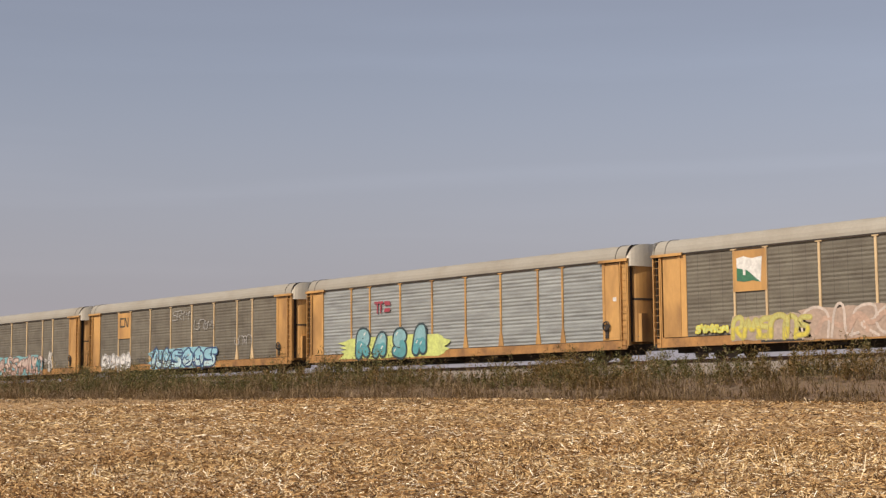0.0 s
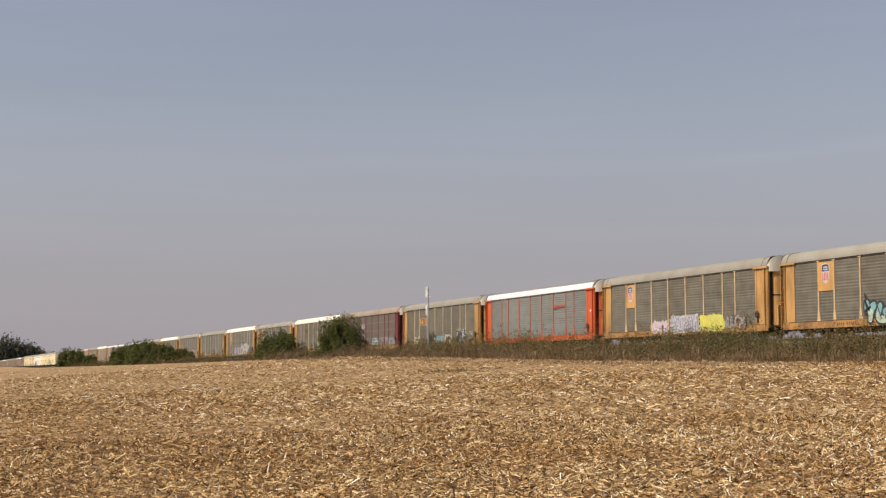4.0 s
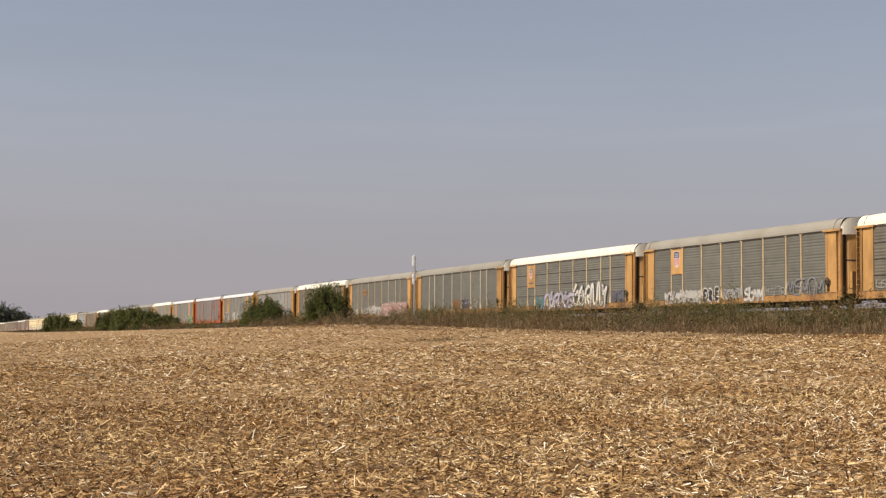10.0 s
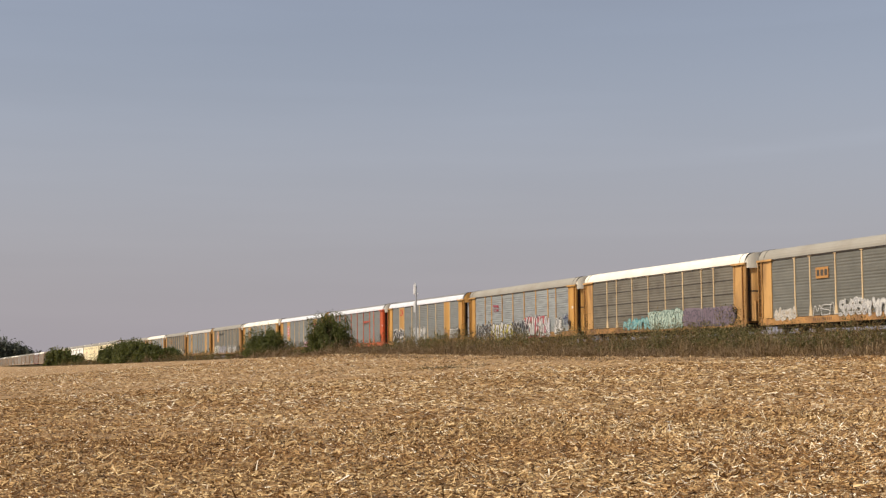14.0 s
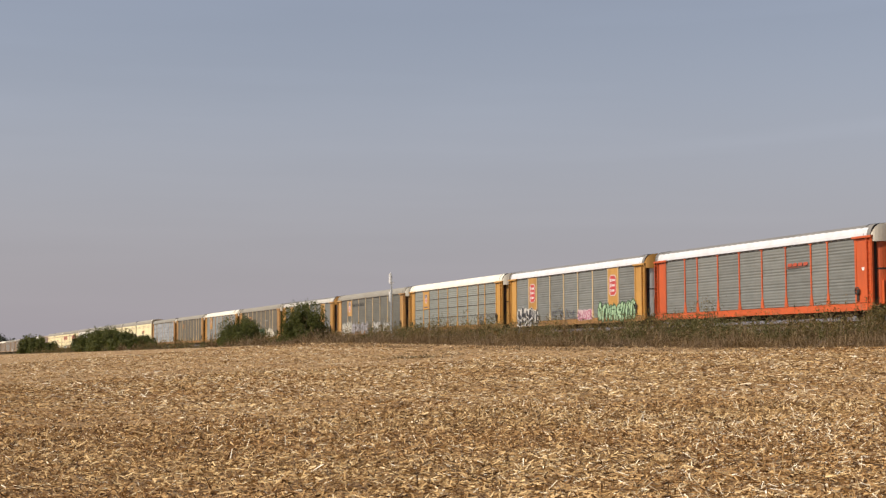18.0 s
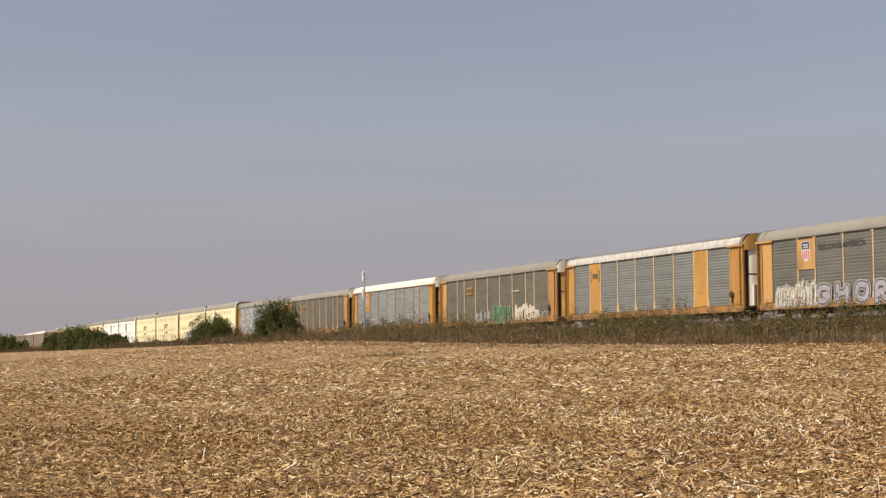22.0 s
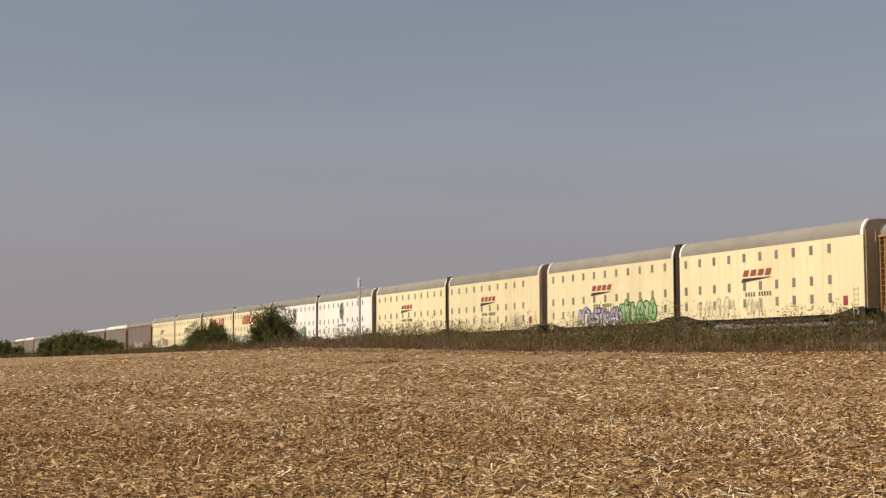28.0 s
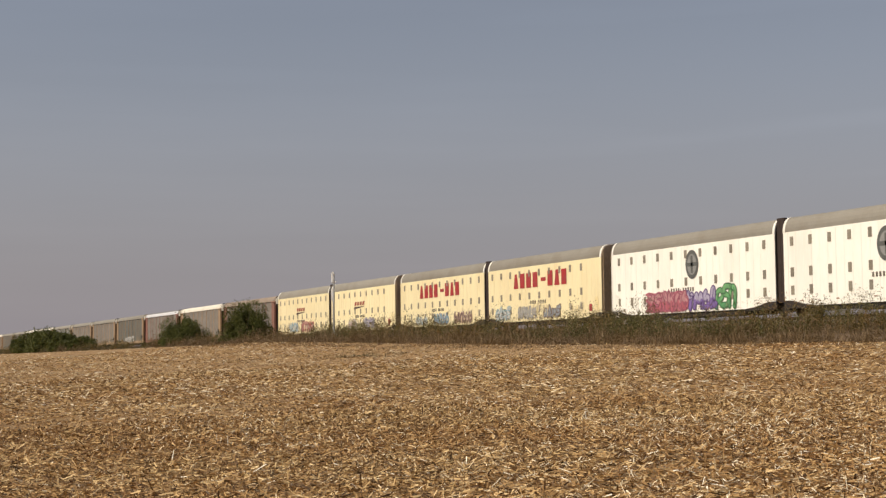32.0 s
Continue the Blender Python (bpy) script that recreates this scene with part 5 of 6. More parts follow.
rack(Y, B, ROOFGREY, "yellow car carrier with dusty panels and pale blue graffiti", mark="worm", mark_bay=1, mark_z=4.2, plate_bay=1,
     marks=((0.1, 1.9, 0.62, 1.9, (0.62, 0.61, 0.57), (0.22, 0.22, 0.22), 4, {"halo": WHT, "fat": 1.1}), (3.0, 6.0, 0.6, 2.1, (0.40, 0.56, 0.58), (0.03, 0.06, 0.14), 4, {"shine": WHT, "upper": (0.24, 0.46, 0.54), "cloud": (0.22, 0.44, 0.51), "fat": 1.15}),
            (2.3, 2.9, 1.0, 1.5, BLK, BLK, 3, THIN), (4.1, 4.9, 4.0, 4.7, GRY, ASH, 4, THIN), (5.1, 5.9, 3.2, 3.9, GRY, ASH, 4, THIN), (6.9, 7.9, 2.0, 2.6, GRY, ASH, 4, THIN)))
rack(Y, B, ROOFGREY, "yellow car carrier with black and white graffiti", mark="blocks", mark_bay=2, mark_z=3.8,
     marks=((0.15, 0.85, 0.8, 1.65, CREM, ASH, 2), (0.95, 1.45, 0.95, 1.7, CREM, CREM, 3, THIN), (1.8, 2.2, 0.65, 1.4, (0.08, 0.14, 0.34), NAV, 1),
            (2.05, 4.05, 0.6, 2.2, BLK, (0.66, 0.65, 0.62), 4, {"word": "ROER", "fat": 1.2, "cloud": BLK}), (4.05, 6.95, 0.6, 2.25, SAL, BRN, 6, {"cloud": (0.16, 0.36, 0.38), "upper": (0.52, 0.40, 0.33)}),
            (6.3, 7.0, 0.8, 2.1, TEA, BLK, 2), (7.2, 7.5, 1.4, 1.9, WHT, WHT, 2, THIN), (7.6, 8.0, 0.8, 2.35, WHT, BLK, 1, {"halo": WHT})))
rack(Y, BLUEPANEL, ROOFGREY, "yellow car carrier with silver panels and pink graffiti", placard=True, posts=YELLOW,
     marks=((2.2, 2.8, 0.7, 1.5, (0.20, 0.36, 0.52), LBL, 2), (2.8, 4.1, 0.66, 1.95, PNK, WHT, 4, {"upper": (0.58, 0.40, 0.42), "cloud": (0.20, 0.40, 0.52)}),
            (4.1, 5.3, 0.66, 2.05, RED, WHT, 4, {"upper": (0.12, 0.42, 0.32), "cloud": MINT}),
            (5.2, 7.9, 0.6, 2.4, (0.40, 0.11, 0.10), (0.10, 0.03, 0.04), 4, {"upper": MINT, "cloud": (0.47, 0.12, 0.22), "fat": 1.3}), (8.2, 8.75, 1.3, 2.1, NAV, BLK, 4, {"thin": True, "fat": 1.8})))
rack(Y, B, ROOFGREY, "yellow car carrier with dusty panels and a shield mark", mark="shield", mark_bay=1, mark_z=4.1, plate_bay=1,
     marks=((3.0, 4.95, 0.62, 2.3, (0.40, 0.50, 0.40), BLK, 3, {"upper": (0.18, 0.36, 0.37), "fat": 1.3}), (7.75, 8.2, 1.0, 2.0, ASH, BRN, 1), (8.6, 8.9, 1.2, 2.1, BLK, BRN, 1)))
graffiti(TRAIN[-1][0], bay_x(5.2), bay_x(7.5), 0.95, 1.85, (0.25, 0.235, 0.26), (0.06, 0.055, 0.055), 4, 51, word="NAME", fat=0.8)
rack(Y, B, ROOFGREY, "yellow car carrier with pink and yellow graffiti", mark="shield", mark_bay=1, mark_z=4.1, plate_bay=1,
     marks=((3.0, 4.0, 0.7, 1.8, (0.58, 0.42, 0.52), WHT, 3), (4.1, 5.7, 0.7, 2.1, (0.26, 0.27, 0.36), WHT, 4, {"cloud": MAUVE}), (5.8, 7.0, 0.7, 2.0, YEL, LIM, 3, {"cloud": (0.62, 0.55, 0.08)}), (7.1, 8.4, 0.8, 1.9, GRY, BRN, 3)))
rack(ORANGE, CLEANPANEL, ROOFDARK, "orange car carrier with clean grey panels", shoulder=SILVER, mark="smallred", mark_bay=6, mark_z=3.6, placard=True)
rack(Y, B, ROOFGREY, "yellow car carrier with bold black graffiti", mark="worm", mark_bay=2, mark_z=3.52, plate_bay=2, plate_z=(3.08, 3.95),
     marks=((1.1, 1.9, 0.9, 1.8, WHT, LIM, 3), (3.1, 4.0, 0.85, 2.3, ASH, BLK, 4, {"thin": True, "fat": 1.5}), (4.1, 5.0, 0.85, 1.8, WHT, TEA, 4, {"upper": LBL}), (5.15, 5.95, 0.85, 1.9, WHT, ASH, 3),
            (6.6, 8.0, 0.5, 2.5, BLK, WHT, 3, {"fat": 1.45}), (8.1, 8.8, 1.2, 2.0, WHT, WHT, 5, THIN)))
plate("sill_plate", TRAIN[-1][0], bay_x(6.0), bay_x(6.6), SILL + 0.06, SILL + 0.46, paint((0.70, 0.45, 0.02)), "bright yellow plate on the sill", 0.014)
rack(MAROON, DARKPANEL, ROOFTAN, "maroon car carrier with rusty roof", bars=True, mark="crate", mark_bay=3, mark_z=3.6, sill=YELLOWSILL,
     marks=((0.1, 0.8, 0.95, 2.1, WHT, ASH, 3), (1.4, 1.9, 2.0, 2.6, ASH, ASH, 3, THIN), (2.2, 3.2, 0.95, 2.3, WHT, BLK, 3), (3.3, 3.9, 1.2, 2.6, ASH, ASH, 2, THIN), (5.1, 6.0, 1.05, 2.2, (0.42, 0.52, 0.52), BLK, 3),
            (6.3, 6.9, 1.1, 2.1, ASH, ASH, 3, THIN), (7.2, 7.9, 1.1, 2.3, WHT, ASH, 4, THIN), (8.05, 8.95, 1.1, 2.0, (0.20, 0.28, 0.32), GRY, 3)))
rack(Y, B, ROOFWHITE, "yellow car carrier with a white roof", bars=True, posts=PALEPOST, mark="darktext", mark_bay=2, mark_z=3.8,
     marks=((0.1, 0.6, 1.2, 1.7, WHT, ASH, 3, THIN), (4.9, 6.9, 0.66, 2.2, (0.34, 0.35, 0.17), (0.23, 0.24, 0.13), 4, {"cloud": (0.33, 0.34, 0.17), "upper": (0.45, 0.44, 0.28)}), (5.0, 6.6, 0.7, 2.3, WHT, (0.10, 0.09, 0.07), 4, THIN)))
rack(Y, GREYPANEL, ROOFGREY, "yellow car carrier with a row of white graffiti", mark="shield", mark_bay=1, mark_z=4.1, plate_bay=1,
     marks=((0.6, 1.9, 0.7, 1.75, (0.50, 0.48, 0.44), ASH, 4), (2.0, 2.95, 0.7, 1.8, (0.46, 0.44, 0.38), GRY, 4, {"halo": WHT}), (4.1, 5.0, 0.9, 1.7, (0.30, 0.29, 0.28), ASH, 4), (5.1, 5.95, 0.65, 1.7, (0.52, 0.50, 0.46), ASH, 3, {"fat": 0.8}),
            (6.1, 6.9, 1.0, 1.6, GRY, ASH, 4, THIN), (7.0, 8.8, 0.9, 2.1, (0.16, 0.16, 0.20), (0.21, 0.205, 0.21), 5, {"thin": True, "fat": 1.4})))
graffiti(TRAIN[-1][0], bay_x(3.05), bay_x(3.97), 0.75, 1.9, BLK, WHT, 3, 12, word="EKE", halo=WHT)
rack(Y, GREYPANEL, ROOFWHITE, "yellow car carrier with a white roof and tall white graffiti", black_plate=True, bars=True, mark="smallshield", mark_bay=1, mark_z=4.1, plate_bay=1, plate_z=(2.8, 4.9),
     marks=((2.1, 2.7, 0.9, 1.9, (0.10, 0.13, 0.12), TEA, 2), (2.75, 4.9, 0.62, 2.3, (0.50, 0.46, 0.50), (0.17, 0.155, 0.16), 4, {"upper": (0.40, 0.37, 0.43), "fat": 0.85}), (4.9, 7.6, 0.62, 2.9, CREM, (0.13, 0.12, 0.11), 4, {"upper": (0.58, 0.56, 0.50), "fat": 0.9}),
            (8.05, 8.95, 1.1, 2.1, (0.09, 0.09, 0.12), (0.14, 0.13, 0.16), 4)))
rack(Y, GREYPANEL, ROOFGREY, "plain yellow car carrier with primed patches", posts=PALEPOST,
     marks=((5.05, 5.9, 1.05, 2.0, (0.03, 0.035, 0.07), WHT, 2, {"thin": True}), (6.1, 6.75, 1.1, 2.0, WHT, WHT, 3, THIN)))
for b0, b1, c, lab in ((4.1, 4.95, (0.20, 0.09, 0.035), "rusty primed patch"), (5.05, 5.9, (0.025, 0.03, 0.07), "dark blue patch")):
    plate("patch", TRAIN[-1][0], bay_x(b0), bay_x(b1), FOOT + 0.1, FOOT + 1.0, paint(c), lab, proud=-0.01)
rack(Y, GREYPANEL, ROOFGREY, "yellow car carrier with red and white graffiti", mark="blocks", mark_bay=2, mark_z=3.8,
     marks=((0.1, 1.0, 0.85, 1.7, (0.44, 0.37, 0.27), WHT, 4), (2.1, 2.95, 1.0, 1.8, ASH, WHT, 3, THIN), (3.1, 4.1, 0.9, 2.0, ASH, WHT, 4), (4.1, 5.0, 0.8, 2.0, WHT, ASH, 3),
            (5.0, 7.1, 0.66, 2.3, ROSE, BRN, 4, {"cloud": (0.47, 0.24, 0.19), "upper": (0.50, 0.27, 0.22), "halo": (0.54, 0.56, 0.48)}), (7.1, 8.95, 0.66, 2.3, ROSE, BRN, 4, {"cloud": (0.46, 0.23, 0.19), "halo": (0.50, 0.56, 0.48)})))
rack(Y, B, ROOFWHITE, "yellow car carrier with a white roof and teal graffiti", bars=True,
     marks=((2.4, 4.0, 0.75, 1.7, (0.24, 0.38, 0.33), TEA, 4), (4.0, 5.95, 0.7, 2.2, (0.40, 0.48, 0.38), (0.10, 0.16, 0.13), 5, {"cloud": (0.33, 0.42, 0.34)}), (6.0, 8.9, 0.7, 2.2, (0.15, 0.11, 0.13), (0.09, 0.07, 0.09), 5, {"cloud": (0.17, 0.13, 0.15)})))
rack(GOLD, BLUEPANEL, ROOFGREY, "yellow car carrier with a long band of black and white graffiti", mark="redbars", mark_bay=2, mark_z=3.7, posts=GOLD, placard=True,
     marks=((0.1, 2.0, 0.5, 2.3, BLK, WHT, 5, {"fat": 1.3}), (3.9, 5.3, 0.5, 2.3, BLK, WHT, 5, {"fat": 1.2}), (5.1, 6.9, 0.6, 2.6, WHT, BLK, 5, {"cloud": (0.42, 0.07, 0.08)}), (6.8, 7.2, 0.6, 2.5, WHT, LIL, 1),
            (7.75, 8.4, 0.75, 2.25, WHT, BLK, 1, {"halo": WHT}), (8.5, 8.95, 1.6, 2.6, NAV, NAV, 2, {"thin": True, "fat": 1.4})))
graffiti(TRAIN[-1][0], bay_x(2.0), bay_x(4.0), 0.6, 2.1, YEL, LIM, 0, 9, cloud=(0.56, 0.48, 0.08))
graffiti(TRAIN[-1][0], bay_x(2.05), bay_x(3.95), 0.62, 2.25, WHT, BLK, 5, 8, None, -HALF - 0.034, "white graffiti letter with a black outline", "SORCE", fat=1.1)
rack(GOLD, CLEANPANEL, ROOFDARK, "golden car carrier with two solid panels", shoulder=SILVER, solid=(1, 7), hood=GOLD, door=GALV, mark="redworm", mark_bay=1, mark_z=4.4,
     marks=((0.1, 1.7, 0.5, 2.5, BLK, WHT, 2, {"fat": 1.4}), (1.6, 2.0, 1.5, 2.2, CREM, CREM, 2, THIN), (4.95, 5.25, 1.25, 1.9, BRN, GRY, 1, THIN), (6.9, 7.6, 1.0, 2.0, BRN, BRN, 4, THIN), (7.95, 8.9, 0.95, 2.1, WHT, BLK, 4)))
graffiti(TRAIN[-1][0], bay_x(3.2), bay_x(4.85), 0.66, 2.55, WHT, (0.07, 0.07, 0.07), 4, 3, None, -HALF - 0.02, "white graffiti letter with a black outline", "SACK", halo=WHT, fat=0.95)
rack(ORANGE, CLEANPANEL, ROOFDARK, "orange car carrier with clean grey panels", shoulder=SILVER, mark="smallred", mark_bay=6, mark_z=3.6, placard=True)
rack(GOLD, CLEANPANEL, ROOFDARK, "golden car carrier with two red signs and green graffiti", shoulder=SILVER, solid=(1, 7), hood=GOLD, door=GALV, mark="octagon", mark_bay=1, mark_z=3.6,
     marks=((0.1, 1.4, 0.6, 2.3, BLK, WHT, 3, {"fat": 1.3, "cloud": WHT}), (1.3, 2.1, 0.6, 2.1, BLK, WHT, 2, {"fat": 1.2, "cloud": WHT}), (3.1, 5.0, 1.1, 1.9, (0.09, 0.09, 0.11), (0.09, 0.09, 0.11), 6, {"thin": True, "fat": 1.4}), (5.0, 5.95, 0.9, 1.8, (0.45, 0.12, 0.20), (0.60, 0.45, 0.46), 4, {"cloud": (0.58, 0.44, 0.45)}),
            (6.3, 8.95, 0.66, 2.3, (0.34, 0.50, 0.30), (0.04, 0.09, 0.04), 5, {"fat": 1.25})))
emblem(TRAIN[-1][0], "octagon", 7, 3.6)
rack(GOLD, PALEPANEL, ROOFWHITE, "golden car carrier with a white roof", black_plate=True, bars=True, mark="smallshield", mark_bay=1, mark_z=4.1, plate_bay=1, plate_z=(3.0, 4.9), posts=GOLD,
     marks=((7.1, 7.85, 1.1, 2.0, GRY, (0.14, 0.14, 0.15), 4, THIN), (7.2, 7.8, 1.0, 1.5, GRY, (0.14, 0.14, 0.15), 3, THIN), (8.1, 8.95, 1.3, 2.1, GRY, (0.24, 0.24, 0.24), 4, THIN)))
slogan_car = rack(Y, GREYPANEL, ROOFGREY, "yellow car carrier with a slogan and white graffiti", mark="shield", mark_bay=1, mark_z=4.1, plate_bay=1,
     marks=((0.1, 1.95, 0.7, 2.2, (0.57, 0.54, 0.43), (0.13, 0.12, 0.10), 5, {"halo": WHT}), (5.05, 6.1, 0.7, 2.1, WHT, BLK, 4, {"halo": WHT}),
            (6.45, 8.0, 0.75, 2.0, WHT, BLK, 5, {"halo": WHT}), (8.1, 8.95, 1.2, 2.0, GRY, (0.13, 0.12, 0.11), 4, THIN)))
graffiti(slogan_car, bay_x(2.0), bay_x(4.6), 0.62, 2.2, (0.36, 0.34, 0.36), (0.07, 0.07, 0.075), 4, 37, word="GHOR", halo=ASH, fat=0.85)
rack(GOLD, CLEANPANEL, ROOFDARK, "golden car carrier with two solid panels and a streaked roof edge", shoulder=DULLSILVER, solid=(1, 7), hood=GOLD, door=ROOFWHITE, mark="bracket", mark_bay=1, mark_z=4.0)
rack(Y, B, ROOFGREY, "yellow car carrier with dark green graffiti", mark="blocks", mark_bay=2, mark_z=3.9,
     marks=((5.9, 6.5, 3.4, 3.55, WHT, ASH, 3), (6.2, 7.9, 0.8, 2.25, CREM, CREM, 4, {"fat": 1.25, "shine": WHT}), (7.8, 8.3, 0.9, 1.8, CREM, WHT, 2), (8.4, 8.8, 1.0, 1.5, CREM, CREM, 3, THIN)))
graffiti(TRAIN[-1][0], bay_x(3.0), bay_x(4.3), 0.75, 1.9, ASH, (0.22, 0.21, 0.20), 4, 31, word="ERIS", halo=ASH, fat=0.9)
graffiti(TRAIN[-1][0], bay_x(4.35), bay_x(5.9), 0.66, 2.3, (0.05, 0.14, 0.06), (0.30, 0.40, 0.26), 5, 33, label="dark green graffiti letter", word="ARMAN", fat=0.95)
rack(GOLD, BLUEPANEL, ROOFWHITE, "golden car carrier with patchy silver panels", mark="smallshield", mark_bay=1, mark_z=4.1, plate_bay=1, plate_z=(2.9, 4.9), posts=GOLD, black_plate=True,
     marks=tuple((b, b + 0.62, 0.85, 1.95 if q % 2 == 0 else 2.2, WHT, WHT if q % 2 == 0 else (0.05, 0.05, 0.06), 2, {"thin": True, "fat": 1.25}) for q, b in enumerate((0.2, 1.15, 2.2, 3.2, 4.2, 5.3))) + ((6.2, 6.9, 1.15, 1.6, BLK, (0.07, 0.07, 0.09), 4, {"thin": True, "fat": 1.4}),))
rack(Y, B, ROOFGREY, "yellow car carrier with dusty panels", mark="blocks", mark_bay=2, mark_z=3.9,
     marks=((3.2, 3.6, 1.2, 1.9, BLK, BRN, 2, THIN), (6.3, 6.8, 1.2, 1.8, BLK, BRN, 2, THIN)))
MOTTLED = coat("mottled_silver_panel", (0.46, 0.50, 0.53), 0.45, 0.25, spots=(0.13, 0.14, 0.15), wear=0.95, scale=1.1, streak=2.2, grain=0.14, bump=0.006)
rack(YELLOW, MOTTLED, ROOFGREY, "yellow car carrier with banded silver panels", bars=True, placard=True)

PAIRS = ((CREAM, "cream covered carrier unit", "swoosh"), (CREAM, "cream covered carrier unit", "swoosh"), (WHITE, "white covered carrier unit", "round"),
         (CREAM, "cream covered carrier unit with red lettering", "words"), (CREAM, "cream covered carrier unit", "swoosh"))
for i in range(10):
    mat, text, mark = PAIRS[i // 2]
    unit = covered_unit(mat, text, i % 2 == 0, mark, 50 + i)
    behind = 26 * PITCH + (i + 1) * 22.28 + (0.3 if i % 2 == 0 else -0.1)
    TRAIN.append((unit, behind))
    F = -HALF - 0.036
    for x0, x1, z0, z1, fill, line, count, more in {
            1: ((5.5, 13.0, 0.66, 2.1, (0.58, 0.54, 0.54), (0.09, 0.07, 0.11), 5, {"upper": (0.46, 0.42, 0.52), "fat": 1.1}), (12.6, 18.2, 0.66, 2.5, (0.20, 0.42, 0.15), (0.07, 0.14, 0.05), 4, {"upper": (0.34, 0.54, 0.24), "fat": 1.35})),
            5: ((5.2, 10.6, 0.7, 2.2, (0.46, 0.12, 0.15), (0.30, 0.08, 0.12), 4, {"cloud": (0.50, 0.16, 0.20), "upper": (0.52, 0.25, 0.26)}), (10.4, 14.2, 0.7, 2.3, PUR, (0.12, 0.07, 0.2), 3, {"upper": LIL}), (14.0, 16.4, 0.7, 2.4, GRN, (0.05, 0.16, 0.06), 2, {"upper": (0.16, 0.40, 0.16)})),
            6: ((1.5, 4.5, 0.8, 2.0, WHT, LBL, 3, {}), (6.0, 9.5, 0.8, 1.9, (0.42, 0.40, 0.34), GRY, 4, {}), (11.0, 14.0, 0.8, 1.8, (0.30, 0.34, 0.36), BRN, 3, {})),
            7: ((4.0, 7.0, 0.8, 1.6, WHT, LBL, 3, {}), (9.0, 12.5, 0.8, 1.9, LBL, (0.25, 0.30, 0.42), 4, {}), (14.0, 18.0, 0.8, 1.9, BRN, SAL, 4, {})),
            8: ((6.0, 9.0, 0.8, 1.9, SAL, WHT, 3, {}), (11.0, 14.5, 0.8, 2.0, LIL, GRY, 4, {})),
            9: ((5.0, 8.5, 0.8, 2.2, LBL, WHT, 3, {}), (10.0, 15.0, 0.8, 2.2, SAL, RED, 4, {}))}.get(i, ()):
        graffiti(unit, x0, x1, z0, z1, fill, line, count, 900 + i * 5 + count, face=F, **more)

# farthest wagons: haze is put into their livery and panel colours
TAIL = ((HAZERED, HAZEPANEL, ROOFTAN, None, "maroon car carrier with rusty roof"), (HAZEYELLOW, HAZEPANEL, ROOFWHITE, None, "yellow car carrier with a white roof"),
        (HAZERED, HAZEPANEL, ROOFDARK, SILVER, "haze-paled red car carrier with grey panels"), (HAZEYELLOW, GREYPANEL, ROOFGREY, None, "haze-paled yellow car carrier with grey panels"),
        (HAZEYELLOW, HAZEPANEL, ROOFGREY, None, "yellow car carrier with dusty panels"), (HAZEYELLOW, HAZEPANEL, ROOFGREY, None, "yellow car carrier with dusty panels"),
        (HAZEYELLOW, BLUEPANEL, ROOFGREY, None, "golden car carrier with silver panels"), (HAZEYELLOW, HAZEPANEL, ROOFWHITE, None, "yellow car carrier with a white roof"),
        (HAZEYELLOW, GREYPANEL, ROOFWHITE, None, "yellow car carrier with a white roof"), (HAZEYELLOW, HAZEPANEL, ROOFGREY, None, "yellow car carrier with dusty panels"),
        (HAZEYELLOW, GREYPANEL, ROOFGREY, None, "haze-paled yellow car carrier with grey panels"), (HAZEYELLOW, HAZEPANEL, ROOFWHITE, None, "yellow car carrier with a white roof"),
        (HAZEYELLOW, GREYPANEL, ROOFGREY, None, "haze-paled yellow car carrier with grey panels"), (HAZEYELLOW, HAZEPANEL, ROOFGREY, None, "yellow car carrier with dusty panels"),
        (HAZEYELLOW, HAZEPANEL, ROOFGREY, None, "yellow car carrier with dusty panels"))
base = 26 * PITCH + 10 * 22.28 - 0.33
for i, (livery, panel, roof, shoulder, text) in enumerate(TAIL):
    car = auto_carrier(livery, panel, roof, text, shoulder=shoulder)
    if i in (0, 3, 5, 8):
        graffiti(car, bay_x(3), bay_x(6), 0.8, 2.0, WHT, GRY, 5, 400 + i)
    TRAIN.append((car, base + (i + 1) * PITCH))

# the slogan beside the shield
words = bpy.data.curves.new("slogan", "FONT")
words.body, words.size, words.extrude = "BUILDING AMERICA", 0.52, 0.004
words.materials.append(paint((0.05, 0.05, 0.05)))
slogan = new("slogan", words)
bpy.context.view_layer.update()
slogan_mesh = bpy.data.meshes.new_from_object(slogan.evaluated_get(bpy.context.evaluated_depsgraph_get()))
bpy.data.objects.remove(slogan)
text_part = part("slogan", slogan_mesh, slogan_car, "dark painted slogan", (bay_x(2) + 0.35, -HALF - 0.012, 4.15))
text_part.rotation_euler = (radians(90), 0, 0)


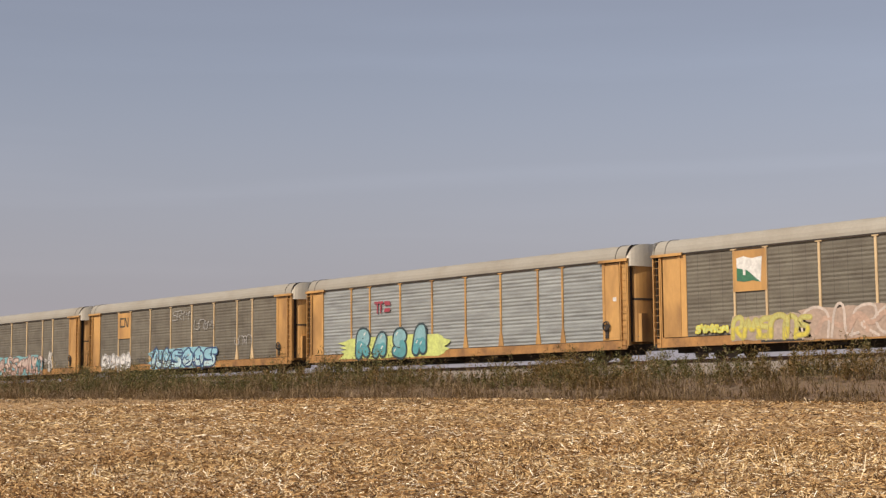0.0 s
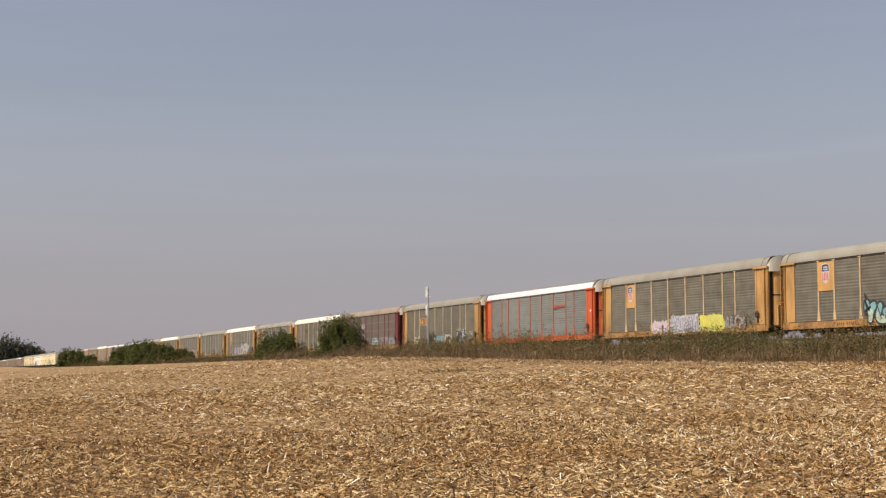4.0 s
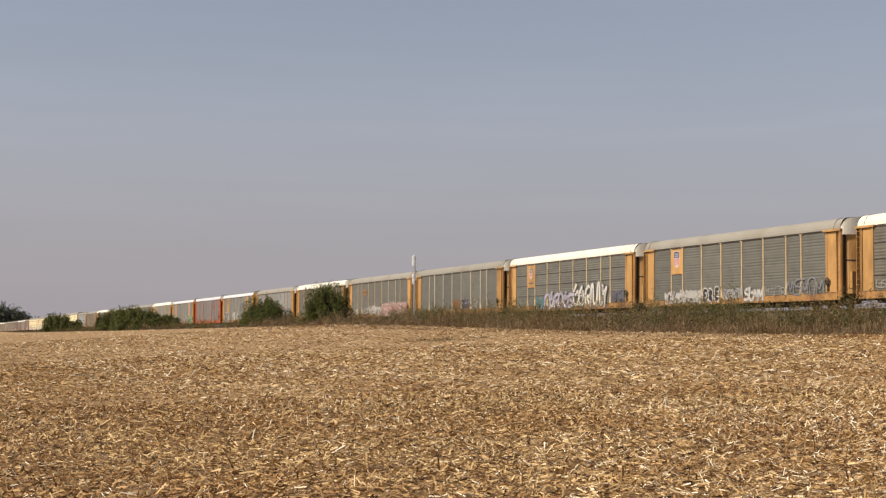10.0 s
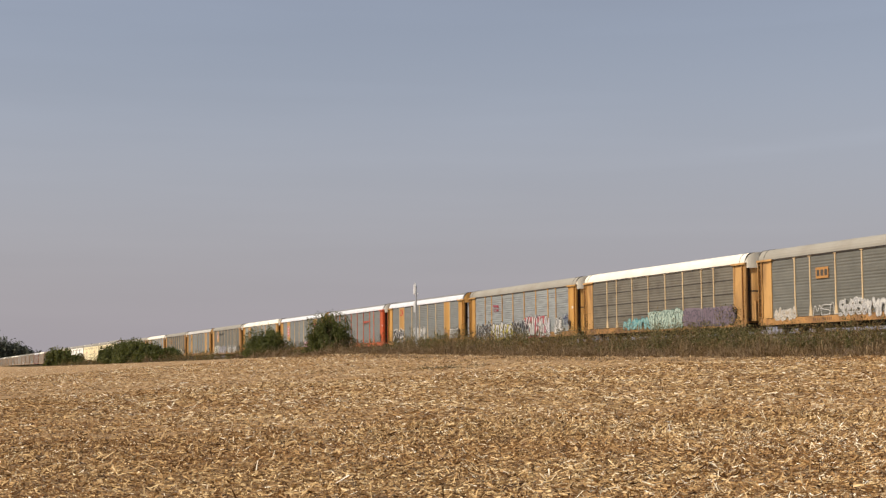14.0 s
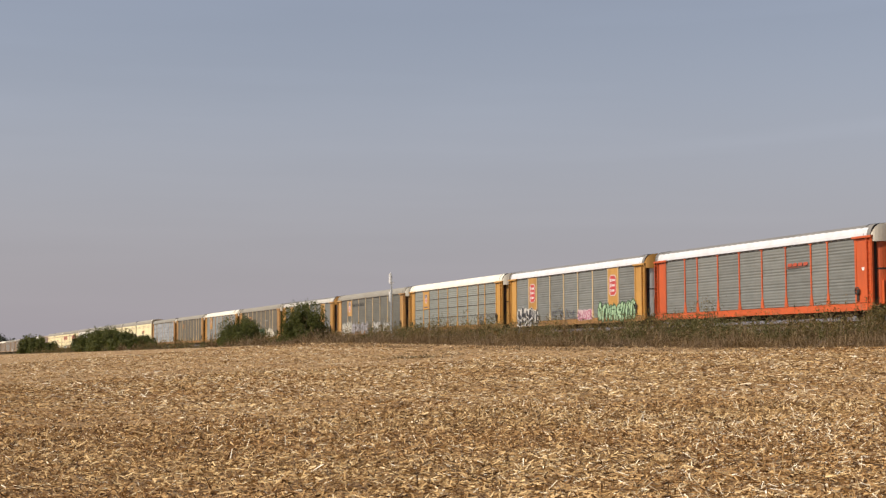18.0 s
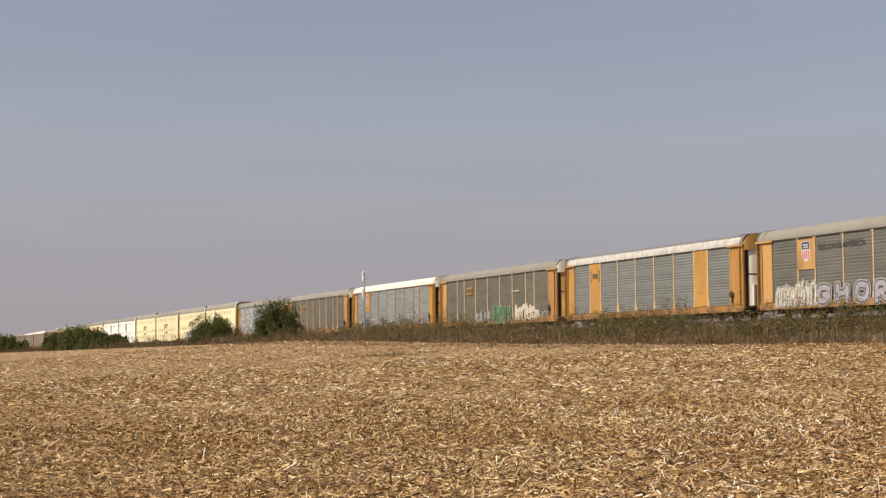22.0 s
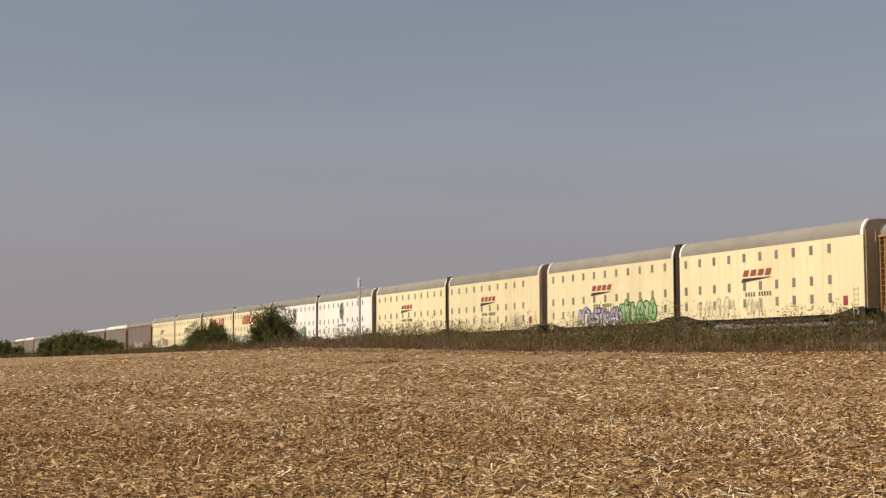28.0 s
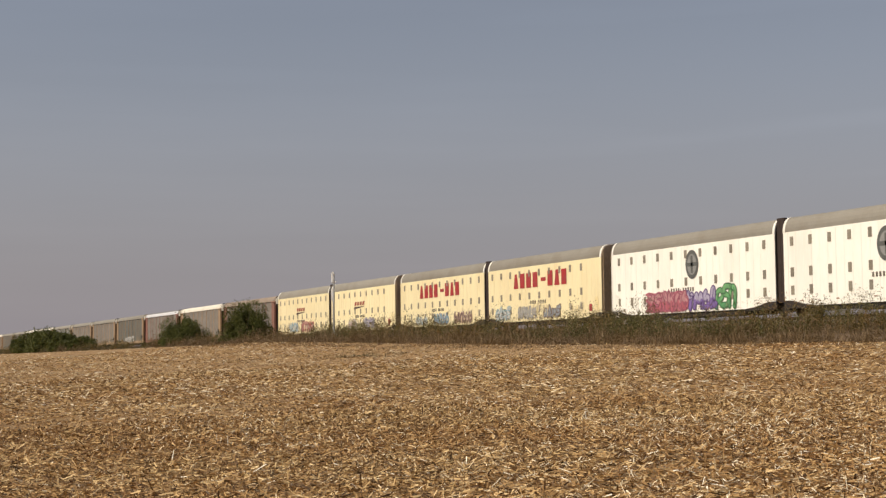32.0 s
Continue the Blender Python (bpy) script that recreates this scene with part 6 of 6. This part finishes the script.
# ---- bushes, trees, mast ----
def crown(w, h, count, size, seed, mat, name, foot=0.12):
    """Loose leaves through an uneven dome, thinned in clumps so that light shows between."""
    r = np.random.default_rng(seed)
    n = int(count * 1.7)
    d = r.normal(size=(n, 3))
    d[:, 2] = np.abs(d[:, 2]) * 1.1 - 0.25
    d /= np.linalg.norm(d, axis=1)[:, None]
    a = np.arctan2(d[:, 1], d[:, 0])
    ph = r.uniform(0, 6.283, 6)
    lump = 0.80 + 0.19 * np.sin(3 * a + ph[0]) * np.cos(4 * d[:, 2] + ph[1]) + 0.13 * np.sin(7 * a + ph[2] + 5 * d[:, 2]) + 0.10 * np.sin(13 * a + ph[3]) * np.sin(13 * d[:, 2] + ph[4])
    rad = r.uniform(0.04, 1, n) ** (1 / 2.4) * lump * (1 + np.abs(r.normal(0, 0.03, n)))
    p = d * rad[:, None] * np.array([w / 2, w / 2 * 0.85, h * 0.86]) + np.array([0, 0, h * foot])
    q = p / (0.075 * (w + h))
    clumps = np.sin(q[:, 0] * 2.3 + ph[0]) * np.sin(q[:, 1] * 2.1 + ph[1]) * np.sin(q[:, 2] * 2.6 + ph[2]) + 0.5 * np.sin(q[:, 0] * 5.1 + q[:, 2] * 3) * np.sin(q[:, 2] * 4.7 + q[:, 1] * 2)
    keep = (clumps > r.uniform(-1.1, 0.06, n)) & (p[:, 2] > 0.04 * h)
    p = p[keep][:count]
    n = len(p)
    a, c = r.normal(size=(n, 3)), r.normal(size=(n, 3))
    a /= np.linalg.norm(a, axis=1)[:, None]
    c -= a * (a * c).sum(1)[:, None]
    c /= np.linalg.norm(c, axis=1)[:, None]
    s = (size * r.uniform(0.5, 1.5, n))[:, None]
    v = np.stack([p - a * s, p - c * s * 0.5, p + a * s, p + c * s * 0.5], 1).reshape(-1, 3)
    me = bpy.data.meshes.new(name)
    me.from_pydata(v.tolist(), [], (np.arange(n)[:, None] * 4 + np.arange(4)).tolist())
    me.materials.append(mat)
    return me


def bush(x, y, w, h, seed, label, leaves=9000, size=0.13, mat=LEAF, name="bush", category="bush"):
    """Forking stems and a ragged crown."""
    r = random.Random(seed)
    top = tagged(new(name), label, category)
    top.location = (x, y, float(land(x, y)) - 0.1)
    trunk = Shape()
    for i in range(14):
        wood = trunk if name == "tree" else Shape()
        a, d = r.uniform(0, 6.283), r.uniform(0.1, 0.42) * w
        c = (d * math.cos(a), d * math.sin(a) * 0.8, h * r.uniform(0.5, 0.86) * (1 - (d / w) ** 2 * 2.2))
        mid = (c[0] * 0.4, c[1] * 0.4, c[2] * 0.5)
        wood.tube((c[0] * 0.1, c[1] * 0.1, 0), mid, 0.014 * h, 0.009 * h, 6)
        wood.tube(mid, c, 0.009 * h, 0.003 * h, 6)
        for q in range(2):
            wood.tube(c, (c[0] + r.uniform(-0.1, 0.1) * w, c[1] + r.uniform(-0.1, 0.1) * w, c[2] + r.uniform(0.03, 0.12) * h), 0.003 * h, 0.001 * h, 4)
        if name != "tree":
            part("stem", wood.mesh(BARK), top)
    if name == "tree":
        part("trunk", trunk.mesh(BARK), top)
    part("crown", crown(w, h, leaves, size, seed, mat, name), top)
    return top


bush(-169.4, 46.0, 7.8, 5.45, 3, "dense dark green bush at the field's edge", 60000, 0.078)
bush(-203, 46.2, 9.4, 4.6, 4, "rounded olive green bush beside the railway", 46000, 0.085)
for i, (x, y, w, h) in enumerate(((-286, 46.0, 7.0, 3.2), (-304, 45.5, 8.5, 4.3), (-329, 45.5, 11.5, 6.0), (-352, 45.3, 11.0, 5.4), (-384, 46, 5.5, 4.6))):
    bush(x, y, w, h, 10 + i, "dark green bush among weeds", 27000, 0.15)
for i, (x, y, w, h) in enumerate(((-450, 46, 6, 3.6), (-484, 45.5, 9, 6.0), (-515, 45, 9, 7.0))):
    bush(x, y, w, h, 20 + i, "dark green bush far along the bank", 9000, 0.24)
for i in range(17):
    y = 62.5 + i * 3.5
    tall = (24, 29, 33, 34, 33, 30, 31, 28, 24, 26, 25, 21, 18, 15, 16, 13, 11)[i]
    bush(-1500 + (i % 3) * 25, y, 17 if i > 1 else 9, tall, 40 + i, "distant broad green tree", 2600, 1.0, FARLEAF, "tree", "tree")
for i in range(4):
    bush(-1480, 46 - 5 * i, 12, 24 - 2 * i, 60 + i, "distant broad green tree", 2600, 1.0, FARLEAF, "tree", "tree")

mast = tagged(new("service_mast"), "slim grey metal mast with cabinets and brackets", "mast")
mast.location = (-146.4, 49.0, float(land(-146.4, 49.0)) - 0.1)
BOX = coat("grey_equipment_box", (0.66, 0.66, 0.64), 0.5, 0.2, spots=(0.32, 0.32, 0.30), wear=0.4, scale=2)
part("pole", Shape().tube((0, 0, 0), (0, 0, 7.2), 0.085, 0.07, 10).mesh(GALV), mast)
for top in (7.5, 5.65):
    head = part("signal_head", Shape().tube((-0.36, 0, top - 1.08), (-0.36, 0, top - 0.08), 0.17, 0.17, 12).mesh(BOX), mast, "pale grey upright signal head")
    rim = Shape()
    loop = rounded([(-0.12, top - 1.2), (-0.5, top - 1.16), (-0.54, top - 0.1), (-0.32, top + 0.04), (-0.1, top - 0.06), (-0.12, top - 1.2)])
    for (xa, za), (xb, zb) in zip(loop, loop[1:]):
        rim.tube((xa, 0, za), (xb, 0, zb), 0.05, sides=6)
    part("backing_rim", rim.mesh(BOX), head, "bright rim round the signal head")
    for z in (top - 0.95, top - 0.3):
        part("clamp", Shape().box(-0.3, 0.07, -0.06, 0.06, z - 0.04, z + 0.04, 0.01).mesh(GALV), mast)
for z, w in ((6.42, 0.7), (5.62, 0.4), (3.5, 0.24)):
    part("bracket", Shape().tube((0, 0, z), (w, 0, z), 0.022).mesh(GALV), mast)
part("bracket_tip", Shape().box(0.5, 0.72, -0.05, 0.05, 6.38, 6.5, 0.02).mesh(BOX), mast)
part("conduit", Shape().tube((-0.2, -0.05, 0.0), (-0.2, -0.05, 4.52), 0.036).mesh(GALV), mast)
for z in (1.4, 2.6, 3.8):
    part("rung", Shape().tube((-0.2, -0.03, z), (0, -0.03, z), 0.018).mesh(GALV), mast)
part("base_cabinet", Shape().box(-0.34, 0.22, -0.25, 0.25, 0.0, 1.1, 0.03).mesh(BOX), mast)


# ---- movement ----
def motions():
    for wagon, behind in TRAIN:
        rows = []
        for i in range(17):
            t = 2.0 * i
            x = -51.5 + 25.883 * t + 0.01284 * (t - 16) ** 2 - behind
            rows.append((t, pose(x, TRACK_Y, RAIL_Z)))
        walk(wagon, rows)


motions()
